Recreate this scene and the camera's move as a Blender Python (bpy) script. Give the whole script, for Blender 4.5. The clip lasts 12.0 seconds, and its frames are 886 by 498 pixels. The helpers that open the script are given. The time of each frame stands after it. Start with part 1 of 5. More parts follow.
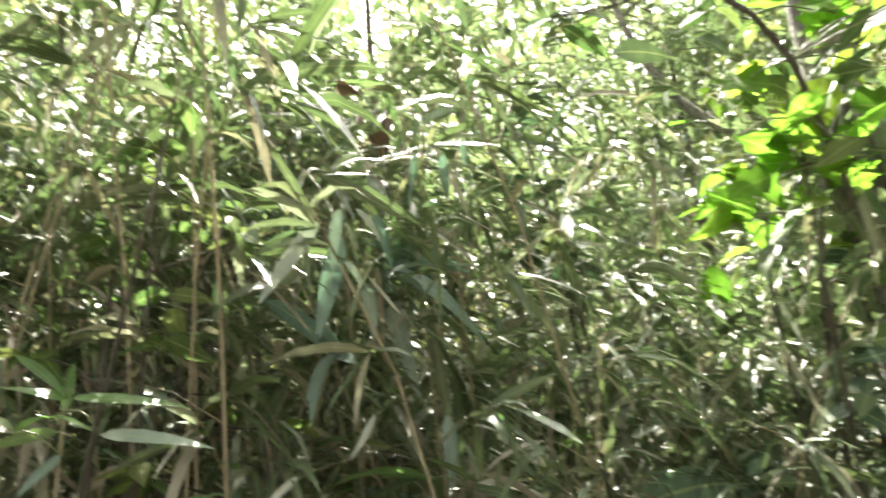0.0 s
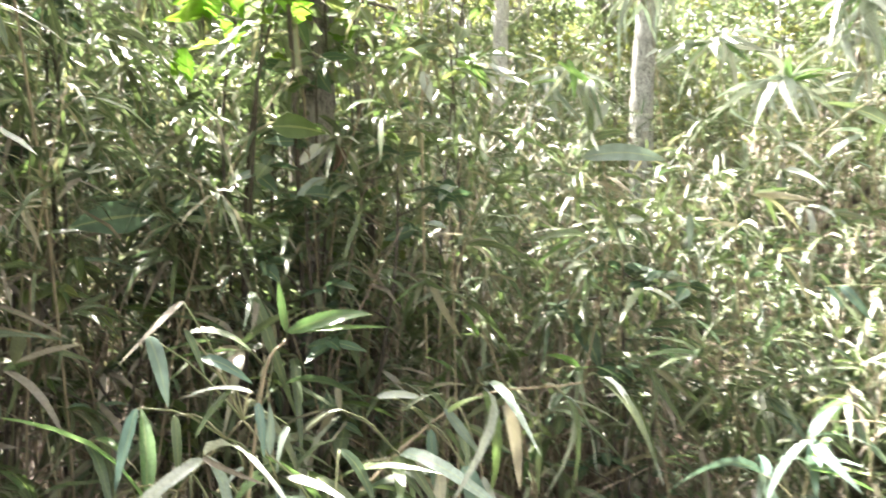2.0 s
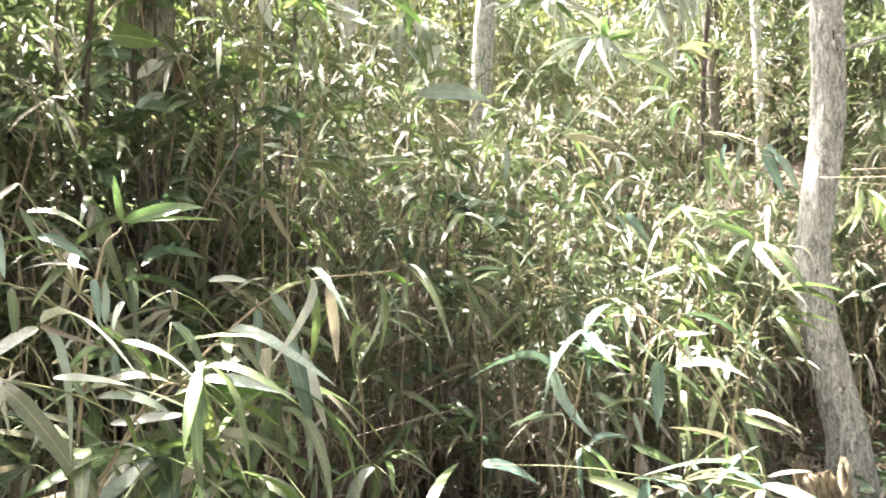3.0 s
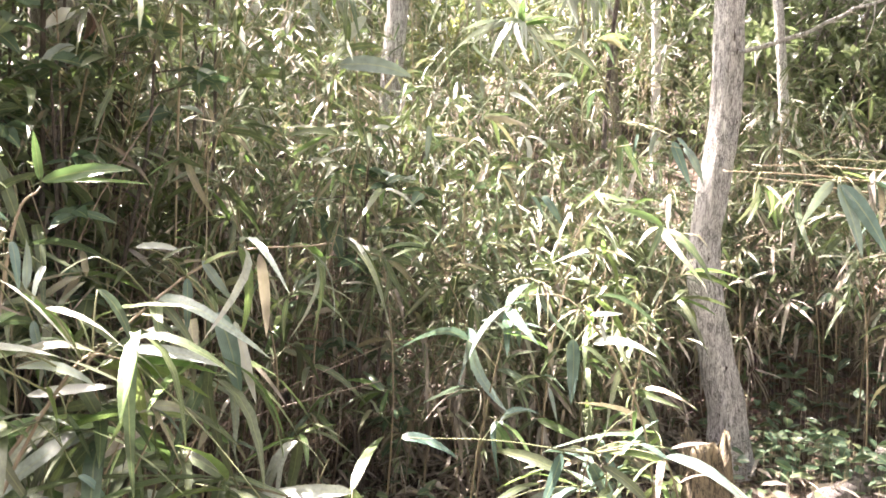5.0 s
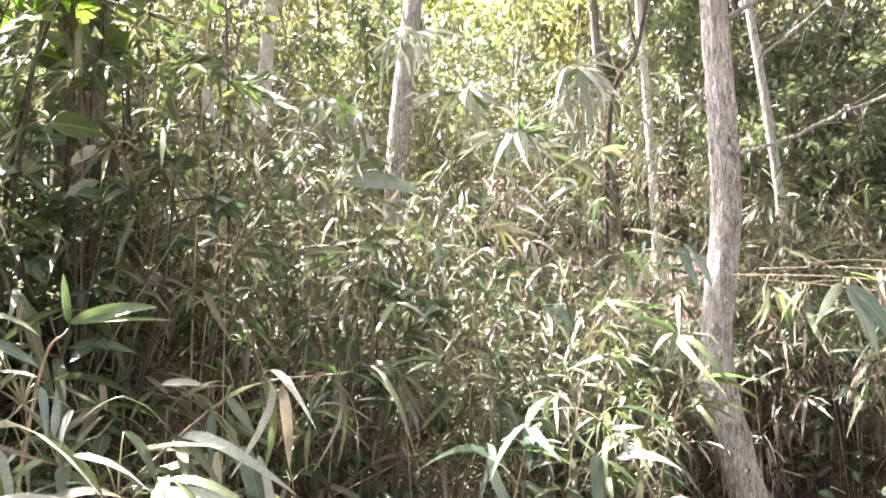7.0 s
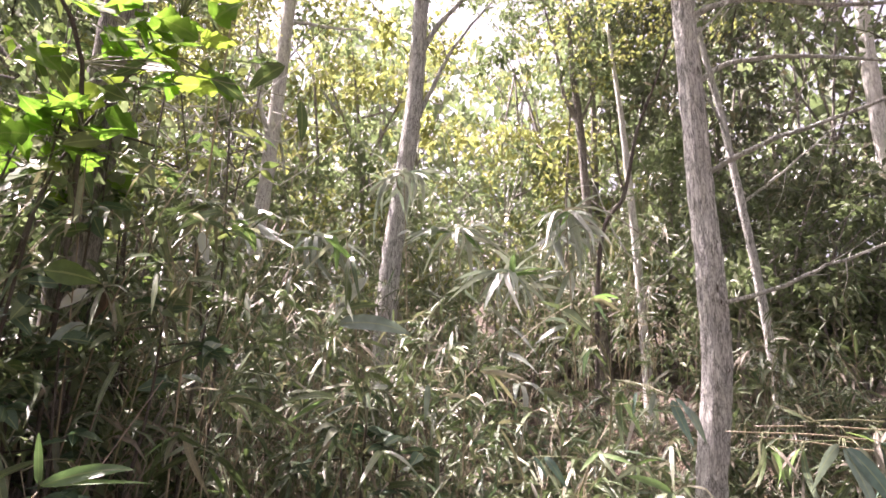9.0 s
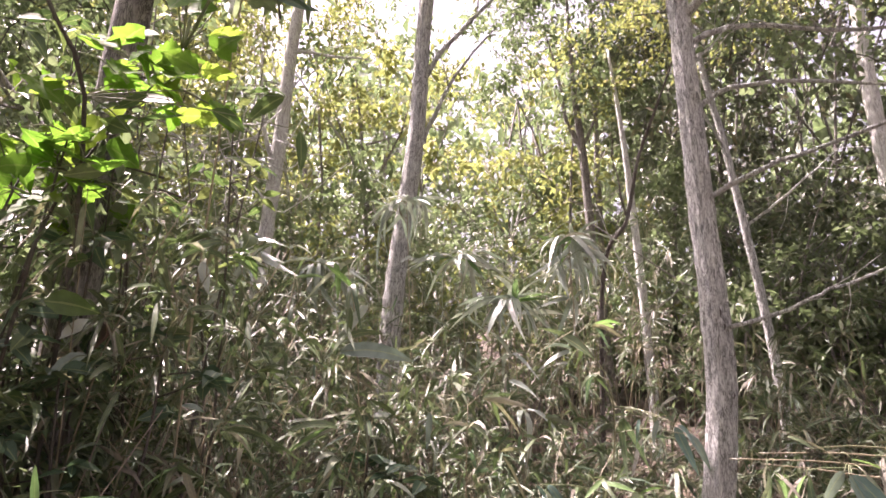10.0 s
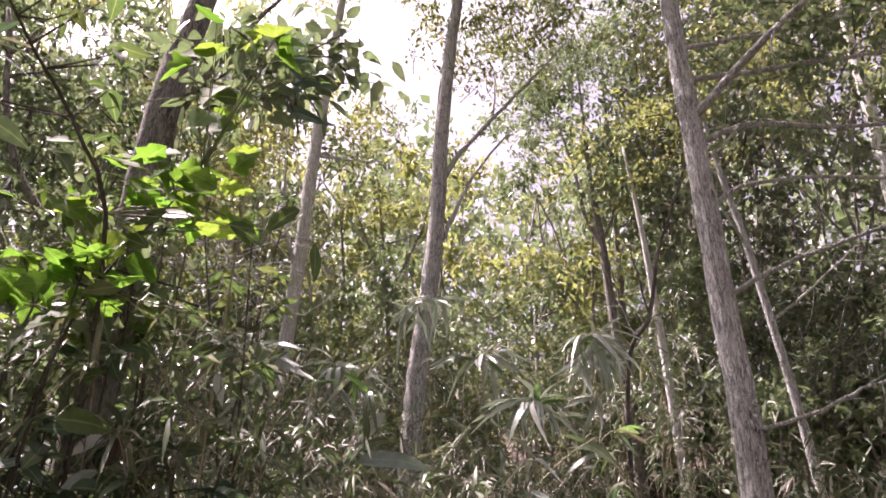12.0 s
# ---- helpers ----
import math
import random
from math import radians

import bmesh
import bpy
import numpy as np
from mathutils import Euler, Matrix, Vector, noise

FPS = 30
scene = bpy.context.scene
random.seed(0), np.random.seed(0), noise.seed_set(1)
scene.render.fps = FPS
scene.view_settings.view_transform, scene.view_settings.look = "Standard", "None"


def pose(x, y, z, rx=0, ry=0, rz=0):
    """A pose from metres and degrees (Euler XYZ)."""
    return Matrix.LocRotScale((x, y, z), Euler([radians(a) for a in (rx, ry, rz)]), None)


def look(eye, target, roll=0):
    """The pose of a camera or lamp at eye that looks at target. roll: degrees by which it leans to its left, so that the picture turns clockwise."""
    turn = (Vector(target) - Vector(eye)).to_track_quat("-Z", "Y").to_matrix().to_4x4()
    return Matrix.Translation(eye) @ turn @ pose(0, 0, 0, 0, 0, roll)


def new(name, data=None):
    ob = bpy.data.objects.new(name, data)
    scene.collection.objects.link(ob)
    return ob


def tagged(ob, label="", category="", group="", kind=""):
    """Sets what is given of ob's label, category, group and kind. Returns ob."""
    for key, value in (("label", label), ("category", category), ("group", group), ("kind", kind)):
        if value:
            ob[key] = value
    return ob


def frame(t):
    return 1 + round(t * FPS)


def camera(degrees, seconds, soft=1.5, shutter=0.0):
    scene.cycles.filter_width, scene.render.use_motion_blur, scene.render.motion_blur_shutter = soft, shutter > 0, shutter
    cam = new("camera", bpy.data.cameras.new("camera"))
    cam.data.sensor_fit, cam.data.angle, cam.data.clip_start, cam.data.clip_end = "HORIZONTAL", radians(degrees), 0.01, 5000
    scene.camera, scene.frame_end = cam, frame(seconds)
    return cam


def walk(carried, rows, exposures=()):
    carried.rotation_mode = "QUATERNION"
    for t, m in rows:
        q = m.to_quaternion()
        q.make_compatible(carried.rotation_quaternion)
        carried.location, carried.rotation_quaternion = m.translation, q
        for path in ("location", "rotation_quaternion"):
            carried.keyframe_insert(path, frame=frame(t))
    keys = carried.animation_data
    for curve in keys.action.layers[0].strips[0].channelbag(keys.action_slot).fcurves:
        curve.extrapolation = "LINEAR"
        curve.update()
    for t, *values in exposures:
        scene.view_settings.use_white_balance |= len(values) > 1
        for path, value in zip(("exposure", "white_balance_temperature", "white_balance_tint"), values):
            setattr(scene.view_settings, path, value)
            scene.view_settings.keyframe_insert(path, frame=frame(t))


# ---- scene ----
# The camera: a hand-held pan to the right, then a slow tilt up
cam = camera(61.9, 12.0, soft=1.58, shutter=0.35)
PATH = [(0.0, -0.354, 0.547, 1.757, 111.7, 6.64, 58.72), (0.5, -0.303, 0.503, 1.698, 106.91, 7.57, 45.17), (1.0, -0.202, 0.433, 1.633, 101.79, 6.27, 34.31),
        (1.5, -0.081, 0.379, 1.608, 95.97, 4.82, 26.36), (2.0, -0.003, 0.218, 1.588, 92.02, 2.52, 18.81), (2.5, 0.115, 0.068, 1.499, 90.34, 2.57, 12.02),
        (2.7, 0.133, 0.008, 1.477, 89.46, 2.04, 10.07), (4.3, 0.02, 0.027, 1.43, 85.6, -1.3, -1.06), (4.5, 0.016, 0.009, 1.441, 85.65, -1.68, -1.75),
        (5.0, 0.016, -0.007, 1.456, 86.37, -1.32, -0.73), (5.5, 0.0, 0.0, 1.5, 88.0, 0.0, 0.0), (6.0, 0.001, -0.034, 1.503, 90.04, 0.71, -0.49),
        (6.5, -0.02, -0.046, 1.507, 92.31, 1.21, -0.3), (7.0, -0.029, -0.031, 1.527, 93.73, 0.71, -0.62), (7.2, -0.046, -0.032, 1.527, 95.11, 0.63, -1.12),
        (8.8, -0.036, -0.039, 1.622, 102.68, -0.85, -1.49), (9.0, -0.032, -0.039, 1.614, 103.37, -0.59, -1.59), (9.5, -0.028, -0.043, 1.617, 104.27, -0.28, -1.35),
        (10.0, -0.011, -0.047, 1.622, 105.29, -0.3, -1.06), (10.5, -0.007, -0.031, 1.622, 106.39, -0.57, -0.9), (11.0, 0.005, -0.031, 1.631, 108.2, -0.47, -0.42),
        (11.5, 0.012, -0.039, 1.647, 110.51, -0.37, 0.1), (12.0, 0.02, -0.055, 1.666, 112.6, 0.05, 0.99)]
EXPOSURES = [(0.0, 3.32, 6800, 5), (0.5, 3.62, 6650, 8), (1.0, 3.68, 6620, 10), (1.5, 3.86, 6600, 12), (2.5, 3.84, 6700, 16), (4.5, 3.81, 6800, 28), (5.5, 3.67, 6780, 30), (7.0, 3.5, 6600, 33), (9.0, 2.66, 6620, 38), (9.5, 2.55, 6620, 39), (10.5, 2.43, 6620, 40), (11.0, 2.26, 6560, 41), (11.5, 2.1, 6560, 41), (12.0, 1.9, 6540, 42)]
walk(cam, [(t, pose(x, y, z, rx, ry, rz)) for t, x, y, z, rx, ry, rz in PATH], EXPOSURES)

# ---- daylight: clear sky and a high sun to the left and ahead ----
SUN = Vector((-0.40, 0.24, 0.885)).normalized()
world = bpy.data.worlds.new("sky")
scene.world = world
world.use_nodes = True
wn = world.node_tree.nodes
sky = wn.new("ShaderNodeTexSky")
sky.sky_type = 'NISHITA'
sky.sun_disc = False
sky.sun_elevation = math.asin(SUN.z)
sky.sun_rotation = math.atan2(SUN.x, SUN.y)
sky.dust_density = 9.0
sky.air_density = 0.8
haze = wn.new("ShaderNodeHueSaturation")
haze.inputs["Saturation"].default_value = 0.35
haze.inputs["Value"].default_value = 1.05
world.node_tree.links.new(sky.outputs[0], haze.inputs["Color"])
world.node_tree.links.new(haze.outputs[0], wn["Background"].inputs["Color"])
wn["Background"].inputs["Strength"].default_value = 0.07
lamp = bpy.data.lights.new("sun", "SUN")
lamp.energy = 3.9
lamp.angle = radians(0.5)
lamp.color = (1.0, 0.95, 0.86)
new("sun", lamp).matrix_world = look(SUN * 40, (0, 0, 0))

# ---- materials ----
def nodes_of(name):
    m = bpy.data.materials.new(name)
    m.use_nodes = True
    nt = m.node_tree
    return m, nt, nt.nodes, nt.links, nt.nodes["Principled BSDF"]


def ramp(nt, stops, interp="LINEAR"):
    r = nt.nodes.new("ShaderNodeValToRGB")
    r.color_ramp.interpolation = interp
    while len(r.color_ramp.elements) < len(stops):
        r.color_ramp.elements.new(1.0)
    for e, (p, c) in zip(r.color_ramp.elements, stops):
        e.position, e.color = p, (*c, 1)
    return r


def leaf_material(name, stops, rough=0.42, through_light=0.35, blotch=0.28, veins=0.6, gloss=0.5, rib=0.25):
    """A leaf: one tone per leaf, blotches, a paler midrib, fine veins, light passing through."""
    m, nt, N, L, bsdf = nodes_of(name)
    geo, obj = N.new("ShaderNodeNewGeometry"), N.new("ShaderNodeObjectInfo")
    add = N.new("ShaderNodeMath"); add.operation = "ADD"
    fr = N.new("ShaderNodeMath"); fr.operation = "FRACT"
    L.new(geo.outputs["Random Per Island"], add.inputs[0])
    L.new(obj.outputs["Random"], add.inputs[1])
    L.new(add.outputs[0], fr.inputs[0])
    r = ramp(nt, stops)
    L.new(fr.outputs[0], r.inputs[0])
    tex = N.new("ShaderNodeTexCoord")
    nz = N.new("ShaderNodeTexNoise"); nz.inputs["Scale"].default_value = 28; nz.inputs["Detail"].default_value = 4
    L.new(tex.outputs["Object"], nz.inputs["Vector"])
    hsv = N.new("ShaderNodeHueSaturation")
    mr = N.new("ShaderNodeMapRange"); mr.inputs[1].default_value, mr.inputs[2].default_value = 0.3, 0.7
    mr.inputs[3].default_value, mr.inputs[4].default_value = 1 - blotch * 0.6, 1 + blotch
    L.new(nz.outputs["Fac"], mr.inputs[0])
    L.new(mr.outputs[0], hsv.inputs["Value"])
    L.new(r.outputs[0], hsv.inputs["Color"])
    # midrib from the leaf's own width
    sep = N.new("ShaderNodeSeparateXYZ")
    L.new(tex.outputs["UV"], sep.inputs[0])
    c = N.new("ShaderNodeMath"); c.operation = "SUBTRACT"; c.inputs[1].default_value = 0.5
    a = N.new("ShaderNodeMath"); a.operation = "ABSOLUTE"
    lt = N.new("ShaderNodeMath"); lt.operation = "LESS_THAN"; lt.inputs[1].default_value = 0.045
    L.new(sep.outputs[0], c.inputs[0]); L.new(c.outputs[0], a.inputs[0]); L.new(a.outputs[0], lt.inputs[0])
    mul = N.new("ShaderNodeMath"); mul.operation = "MULTIPLY"; mul.inputs[1].default_value = rib
    L.new(lt.outputs[0], mul.inputs[0])
    mix = N.new("ShaderNodeMixRGB"); mix.inputs["Color2"].default_value = (0.42, 0.45, 0.2, 1)
    L.new(mul.outputs[0], mix.inputs["Fac"]); L.new(hsv.outputs[0], mix.inputs["Color1"])
    wave = N.new("ShaderNodeMath"); wave.operation = "SINE"
    ws = N.new("ShaderNodeMath"); ws.operation = "MULTIPLY"; ws.inputs[1].default_value = 70
    L.new(sep.outputs[0], ws.inputs[0]); L.new(ws.outputs[0], wave.inputs[0])
    bump = N.new("ShaderNodeBump"); bump.inputs["Strength"].default_value = veins * 0.4; bump.inputs["Distance"].default_value = 0.002
    L.new(wave.outputs[0], bump.inputs["Height"])
    L.new(mix.outputs[0], bsdf.inputs["Base Color"])
    L.new(bump.outputs[0], bsdf.inputs["Normal"])
    bsdf.inputs["Roughness"].default_value = rough
    bsdf.inputs["Specular IOR Level"].default_value = gloss
    tr = N.new("ShaderNodeBsdfTranslucent")
    warm = N.new("ShaderNodeMixRGB"); warm.blend_type = "MULTIPLY"; warm.inputs["Fac"].default_value = 1
    warm.inputs["Color2"].default_value = (1.15, 1.25, 0.95, 1)
    L.new(mix.outputs[0], warm.inputs["Color1"]); L.new(warm.outputs[0], tr.inputs["Color"])
    ms = N.new("ShaderNodeMixShader"); ms.inputs[0].default_value = through_light
    L.new(bsdf.outputs[0], ms.inputs[1]); L.new(tr.outputs[0], ms.inputs[2])
    L.new(ms.outputs[0], N["Material Output"].inputs["Surface"])
    return m


def bark_material(name, dark, light, lichen=0.4, scale=9.0, relief=0.6):
    m, nt, N, L, bsdf = nodes_of(name)
    tex = N.new("ShaderNodeTexCoord")
    mp = N.new("ShaderNodeMapping"); mp.inputs["Scale"].default_value = (1, 1, 0.2)
    L.new(tex.outputs["Object"], mp.inputs[0])
    fis = N.new("ShaderNodeTexNoise"); fis.inputs["Scale"].default_value = scale * 6; fis.inputs["Detail"].default_value = 6; fis.inputs["Roughness"].default_value = 0.65
    L.new(mp.outputs[0], fis.inputs["Vector"])
    big = N.new("ShaderNodeTexNoise"); big.inputs["Scale"].default_value = 5; big.inputs["Detail"].default_value = 5
    L.new(tex.outputs["Object"], big.inputs["Vector"])
    warp = N.new("ShaderNodeMixRGB"); warp.blend_type = "ADD"; warp.inputs["Fac"].default_value = 0.08
    L.new(mp.outputs[0], warp.inputs["Color1"]); L.new(fis.outputs["Color"], warp.inputs["Color2"])
    plate = N.new("ShaderNodeTexVoronoi"); plate.feature = "DISTANCE_TO_EDGE"; plate.inputs["Scale"].default_value = scale * 7
    L.new(warp.outputs[0], plate.inputs["Vector"])
    pm = N.new("ShaderNodeMapRange"); pm.inputs[1].default_value, pm.inputs[2].default_value = 0.0, 0.22
    L.new(plate.outputs["Distance"], pm.inputs[0])
    both = N.new("ShaderNodeMath"); both.operation = "MULTIPLY_ADD"; both.inputs[1].default_value = 0.3; 
    half = N.new("ShaderNodeMath"); half.operation = "MULTIPLY"; half.inputs[1].default_value = 0.84
    L.new(fis.outputs["Fac"], half.inputs[0]); L.new(pm.outputs[0], both.inputs[0]); L.new(half.outputs[0], both.inputs[2])
    r = ramp(nt, [(0.43, dark), (0.55, tuple((a + b) / 2 for a, b in zip(dark, light))), (0.7, light)])
    L.new(both.outputs[0], r.inputs[0])
    lr = ramp(nt, [(0.52, (0, 0, 0)), (0.66, (lichen, lichen, lichen))])
    L.new(big.outputs["Fac"], lr.inputs[0])
    mix = N.new("ShaderNodeMixRGB"); mix.inputs["Color2"].default_value = (0.46, 0.46, 0.42, 1)
    L.new(lr.outputs[0], mix.inputs["Fac"]); L.new(r.outputs[0], mix.inputs["Color1"])
    bump = N.new("ShaderNodeBump"); bump.inputs["Strength"].default_value = relief; bump.inputs["Distance"].default_value = 0.02
    L.new(both.outputs[0], bump.inputs["Height"])
    L.new(mix.outputs[0], bsdf.inputs["Base Color"]); L.new(bump.outputs[0], bsdf.inputs["Normal"])
    bsdf.inputs["Roughness"].default_value = 0.9
    return m


# the ramp's pale upper end paints sun glints on a few leaves
BAMBOO = leaf_material("bamboo_leaf", [(0.0, (0.26, 0.24, 0.17)), (0.06, (0.19, 0.18, 0.12)), (0.12, (0.10, 0.125, 0.07)), (0.5, (0.064, 0.10, 0.042)), (0.75, (0.092, 0.128, 0.054)), (0.92, (0.06, 0.105, 0.065)), (0.96, (0.17, 0.20, 0.13)), (1.0, (0.26, 0.28, 0.22))], rough=0.37, through_light=0.24, gloss=0.65)
# leaf with the white glare of sunlight put into its colour
SUN_PALE = leaf_material("sun_glare_bamboo_leaf", [(0.0, (0.22, 0.285, 0.235)), (0.5, (0.30, 0.345, 0.30)), (1.0, (0.44, 0.465, 0.42))], rough=0.33, through_light=0.14, gloss=0.7)
BAMBOO_WIDE = leaf_material("blue_green_bamboo_leaf", [(0.0, (0.085, 0.15, 0.12)), (0.6, (0.115, 0.185, 0.155)), (1.0, (0.18, 0.23, 0.20))], rough=0.33, through_light=0.2)
BAMBOO_TOP = leaf_material("young_bamboo_leaf", [(0.0, (0.13, 0.23, 0.07)), (0.5, (0.10, 0.18, 0.07)), (1.0, (0.16, 0.22, 0.08))], rough=0.33, through_light=0.38)
DRY = leaf_material("dry_bamboo_leaf", [(0.0, (0.29, 0.26, 0.215)), (0.5, (0.18, 0.155, 0.125)), (1.0, (0.42, 0.40, 0.355))], rough=0.6, through_light=0.25, rib=0.1)
LIME = leaf_material("backlit_broad_leaf", [(0.0, (0.085, 0.185, 0.024)), (0.6, (0.115, 0.205, 0.028)), (1.0, (0.165, 0.22, 0.036))], rough=0.55, through_light=0.7, rib=0.15, veins=0.2, gloss=0.2)
EVERGREEN = leaf_material("evergreen_leaf", [(0.0, (0.05, 0.085, 0.05)), (0.6, (0.06, 0.11, 0.065)), (1.0, (0.09, 0.12, 0.06))], rough=0.42, through_light=0.2, rib=0.3, gloss=0.35, veins=0.15)
OAK = leaf_material("oak_leaf", [(0.0, (0.16, 0.178, 0.066)), (0.6, (0.205, 0.215, 0.082)), (0.95, (0.255, 0.25, 0.11)), (1.0, (0.32, 0.27, 0.145))], rough=0.42, through_light=0.55, rib=0.1)
OAK_GREEN = leaf_material("grey_green_oak_leaf", [(0.0, (0.11, 0.15, 0.08)), (0.6, (0.135, 0.175, 0.095)), (1.0, (0.18, 0.21, 0.13))], rough=0.36, through_light=0.42, rib=0.1, gloss=0.6)
# dark green with the shade of the right-hand woods put into the colour
SHADED_LEAF = leaf_material("shade_darkened_leaf", [(0.0, (0.065, 0.085, 0.052)), (0.7, (0.085, 0.105, 0.065)), (1.0, (0.15, 0.13, 0.09))], rough=0.4, through_light=0.2, rib=0.1)
OLIVE = leaf_material("olive_broad_leaf", [(0.0, (0.058, 0.10, 0.036)), (0.6, (0.085, 0.13, 0.044)), (1.0, (0.135, 0.155, 0.06))], rough=0.48, through_light=0.42, rib=0.3, gloss=0.3, veins=0.12)
RUST = leaf_material("dead_brown_leaf", [(0.0, (0.075, 0.045, 0.03)), (1.0, (0.12, 0.075, 0.05))], rough=0.75, through_light=0.05, rib=0.1)
CULM = leaf_material("bamboo_stem", [(0.0, (0.17, 0.145, 0.09)), (0.5, (0.27, 0.225, 0.155)), (1.0, (0.14, 0.145, 0.075))], rough=0.45, through_light=0.0, rib=0.0, veins=0.0)
GREEN_STEM = leaf_material("green_bamboo_twig", [(0.0, (0.10, 0.13, 0.06)), (0.6, (0.15, 0.17, 0.085)), (1.0, (0.21, 0.2, 0.12))], rough=0.45, through_light=0.0, rib=0.0, veins=0.0)
STRAW = leaf_material("dead_bamboo_stem", [(0.0, (0.075, 0.058, 0.045)), (0.5, (0.15, 0.115, 0.085)), (1.0, (0.26, 0.215, 0.17))], rough=0.6, through_light=0.0, rib=0.0, veins=0.0)
TWIG = bark_material("twig_bark", (0.04, 0.034, 0.026), (0.11, 0.095, 0.075), 0.15, 20)
BARK = bark_material("grey_oak_bark", (0.165, 0.168, 0.152), (0.73, 0.745, 0.70), 0.35, 9, 1.0)
BARK_MID = bark_material("brown_grey_bark", (0.075, 0.068, 0.06), (0.32, 0.30, 0.27), 0.25, 8, 0.8)
BARK_PALE = bark_material("pale_bark", (0.27, 0.265, 0.245), (0.70, 0.71, 0.67), 0.5)
STUMP_WOOD = bark_material("mossy_stump_wood", (0.06, 0.05, 0.032), (0.25, 0.21, 0.13), 0.1, 7, 0.9)
BARK_DARK = bark_material("dark_bark", (0.035, 0.028, 0.022), (0.12, 0.10, 0.085), 0.15)


def soil_material():
    m, nt, N, L, bsdf = nodes_of("forest_soil")
    tex = N.new("ShaderNodeTexCoord")
    n1 = N.new("ShaderNodeTexNoise"); n1.inputs["Scale"].default_value = 2.2; n1.inputs["Detail"].default_value = 8
    n2 = N.new("ShaderNodeTexVoronoi"); n2.inputs["Scale"].default_value = 34
    for n in (n1, n2):
        L.new(tex.outputs["Object"], n.inputs["Vector"])
    r1 = ramp(nt, [(0.35, (0.055, 0.043, 0.03)), (0.55, (0.10, 0.08, 0.058)), (0.7, (0.15, 0.125, 0.095))])
    L.new(n1.outputs["Fac"], r1.inputs[0])
    mix = N.new("ShaderNodeMixRGB"); mix.blend_type = "OVERLAY"; mix.inputs["Fac"].default_value = 0.5
    L.new(r1.outputs[0], mix.inputs["Color1"]); L.new(n2.outputs["Color"], mix.inputs["Color2"])
    bw = N.new("ShaderNodeMixRGB"); bw.inputs["Fac"].default_value = 0.6
    L.new(mix.outputs[0], bw.inputs["Color1"]); L.new(r1.outputs[0], bw.inputs["Color2"])
    bump = N.new("ShaderNodeBump"); bump.inputs["Strength"].default_value = 0.9; bump.inputs["Distance"].default_value = 0.03
    L.new(n2.outputs["Distance"], bump.inputs["Height"])
    L.new(bw.outputs[0], bsdf.inputs["Base Color"]); L.new(bump.outputs[0], bsdf.inputs["Normal"])
    bsdf.inputs["Roughness"].default_value = 0.95
    return m


SOIL = soil_material()


# ---- mesh tools ----
class Build:
    """Gathers triangles with a place across and along each piece, and makes one mesh of them."""

    def __init__(self):
        self.v, self.f, self.uv, self.m, self.n = [], [], [], [], 0

    def add(self, v, f, uv, mat=0):
        self.v.append(v); self.f.append(f + self.n); self.uv.append(uv)
        self.m.append(np.full(len(f), mat, dtype=np.int32)); self.n += len(v)

    def arrays(self):
        return np.concatenate(self.v), np.concatenate(self.f), np.concatenate(self.uv), np.concatenate(self.m)

    def mesh(self, name, mats):
        v, f, uv, m = self.arrays()
        me = bpy.data.meshes.new(name)
        me.from_pydata(v.tolist(), [], f.tolist())
        for mat in mats:
            me.materials.append(mat)
        me.polygons.foreach_set("material_index", m)
        me.polygons.foreach_set("use_smooth", np.ones(len(f), dtype=bool))
        layer = me.uv_layers.new(name="UVMap")
        layer.data.foreach_set("uv", uv[f.ravel()].astype(np.float32).ravel())
        me.update()
        return me


def unit(a):
    a = np.asarray(a, float)
    return a / (np.linalg.norm(a, axis=-1, keepdims=True) + 1e-9)


def leaf_template(stations, lobes=None):
    """Stations (along, half width) between the base and the tip, three points each. Columns: across, along, fold."""
    v = [(0, 0, 0)]
    for s, w in stations:
        v += [(-w, s, 1), (0, s, 0), (w, s, 1)]
    v.append((0, 1, 0))
    f = [(0, 2, 1), (0, 3, 2)]
    for i in range(len(stations) - 1):
        a, b = 1 + 3 * i, 4 + 3 * i
        f += [(a, a + 1, b + 1), (a, b + 1, b), (a + 1, a + 2, b + 2), (a + 1, b + 2, b + 1)]
    e, a = len(v) - 1, 1 + 3 * (len(stations) - 1)
    f += [(a, a + 1, e), (a + 1, a + 2, e)]
    return np.array(v, float), np.array(f)


BLADE = leaf_template([(0.12, 0.75), (0.4, 1.0), (0.75, 0.72)])
BLADE_FAR = leaf_template([(0.16, 0.8), (0.6, 0.85)])
BLADE_FINE = leaf_template([(0.05, 0.45), (0.15, 0.85), (0.35, 1.0), (0.55, 0.93), (0.75, 0.68), (0.9, 0.34)])
OVAL = leaf_template([(0.4, 1.0)])
OVAL_NEAR = leaf_template([(0.22, 0.85), (0.45, 1.0), (0.75, 0.6)])
BROAD = leaf_template([(0.1, 0.55), (0.3, 1.0), (0.55, 0.9), (0.8, 0.45)])
LOBED = leaf_template([(0.02, 0.5), (0.16, 1.05), (0.32, 0.72), (0.42, 1.0), (0.58, 0.55), (0.66, 0.62), (0.85, 0.28)])


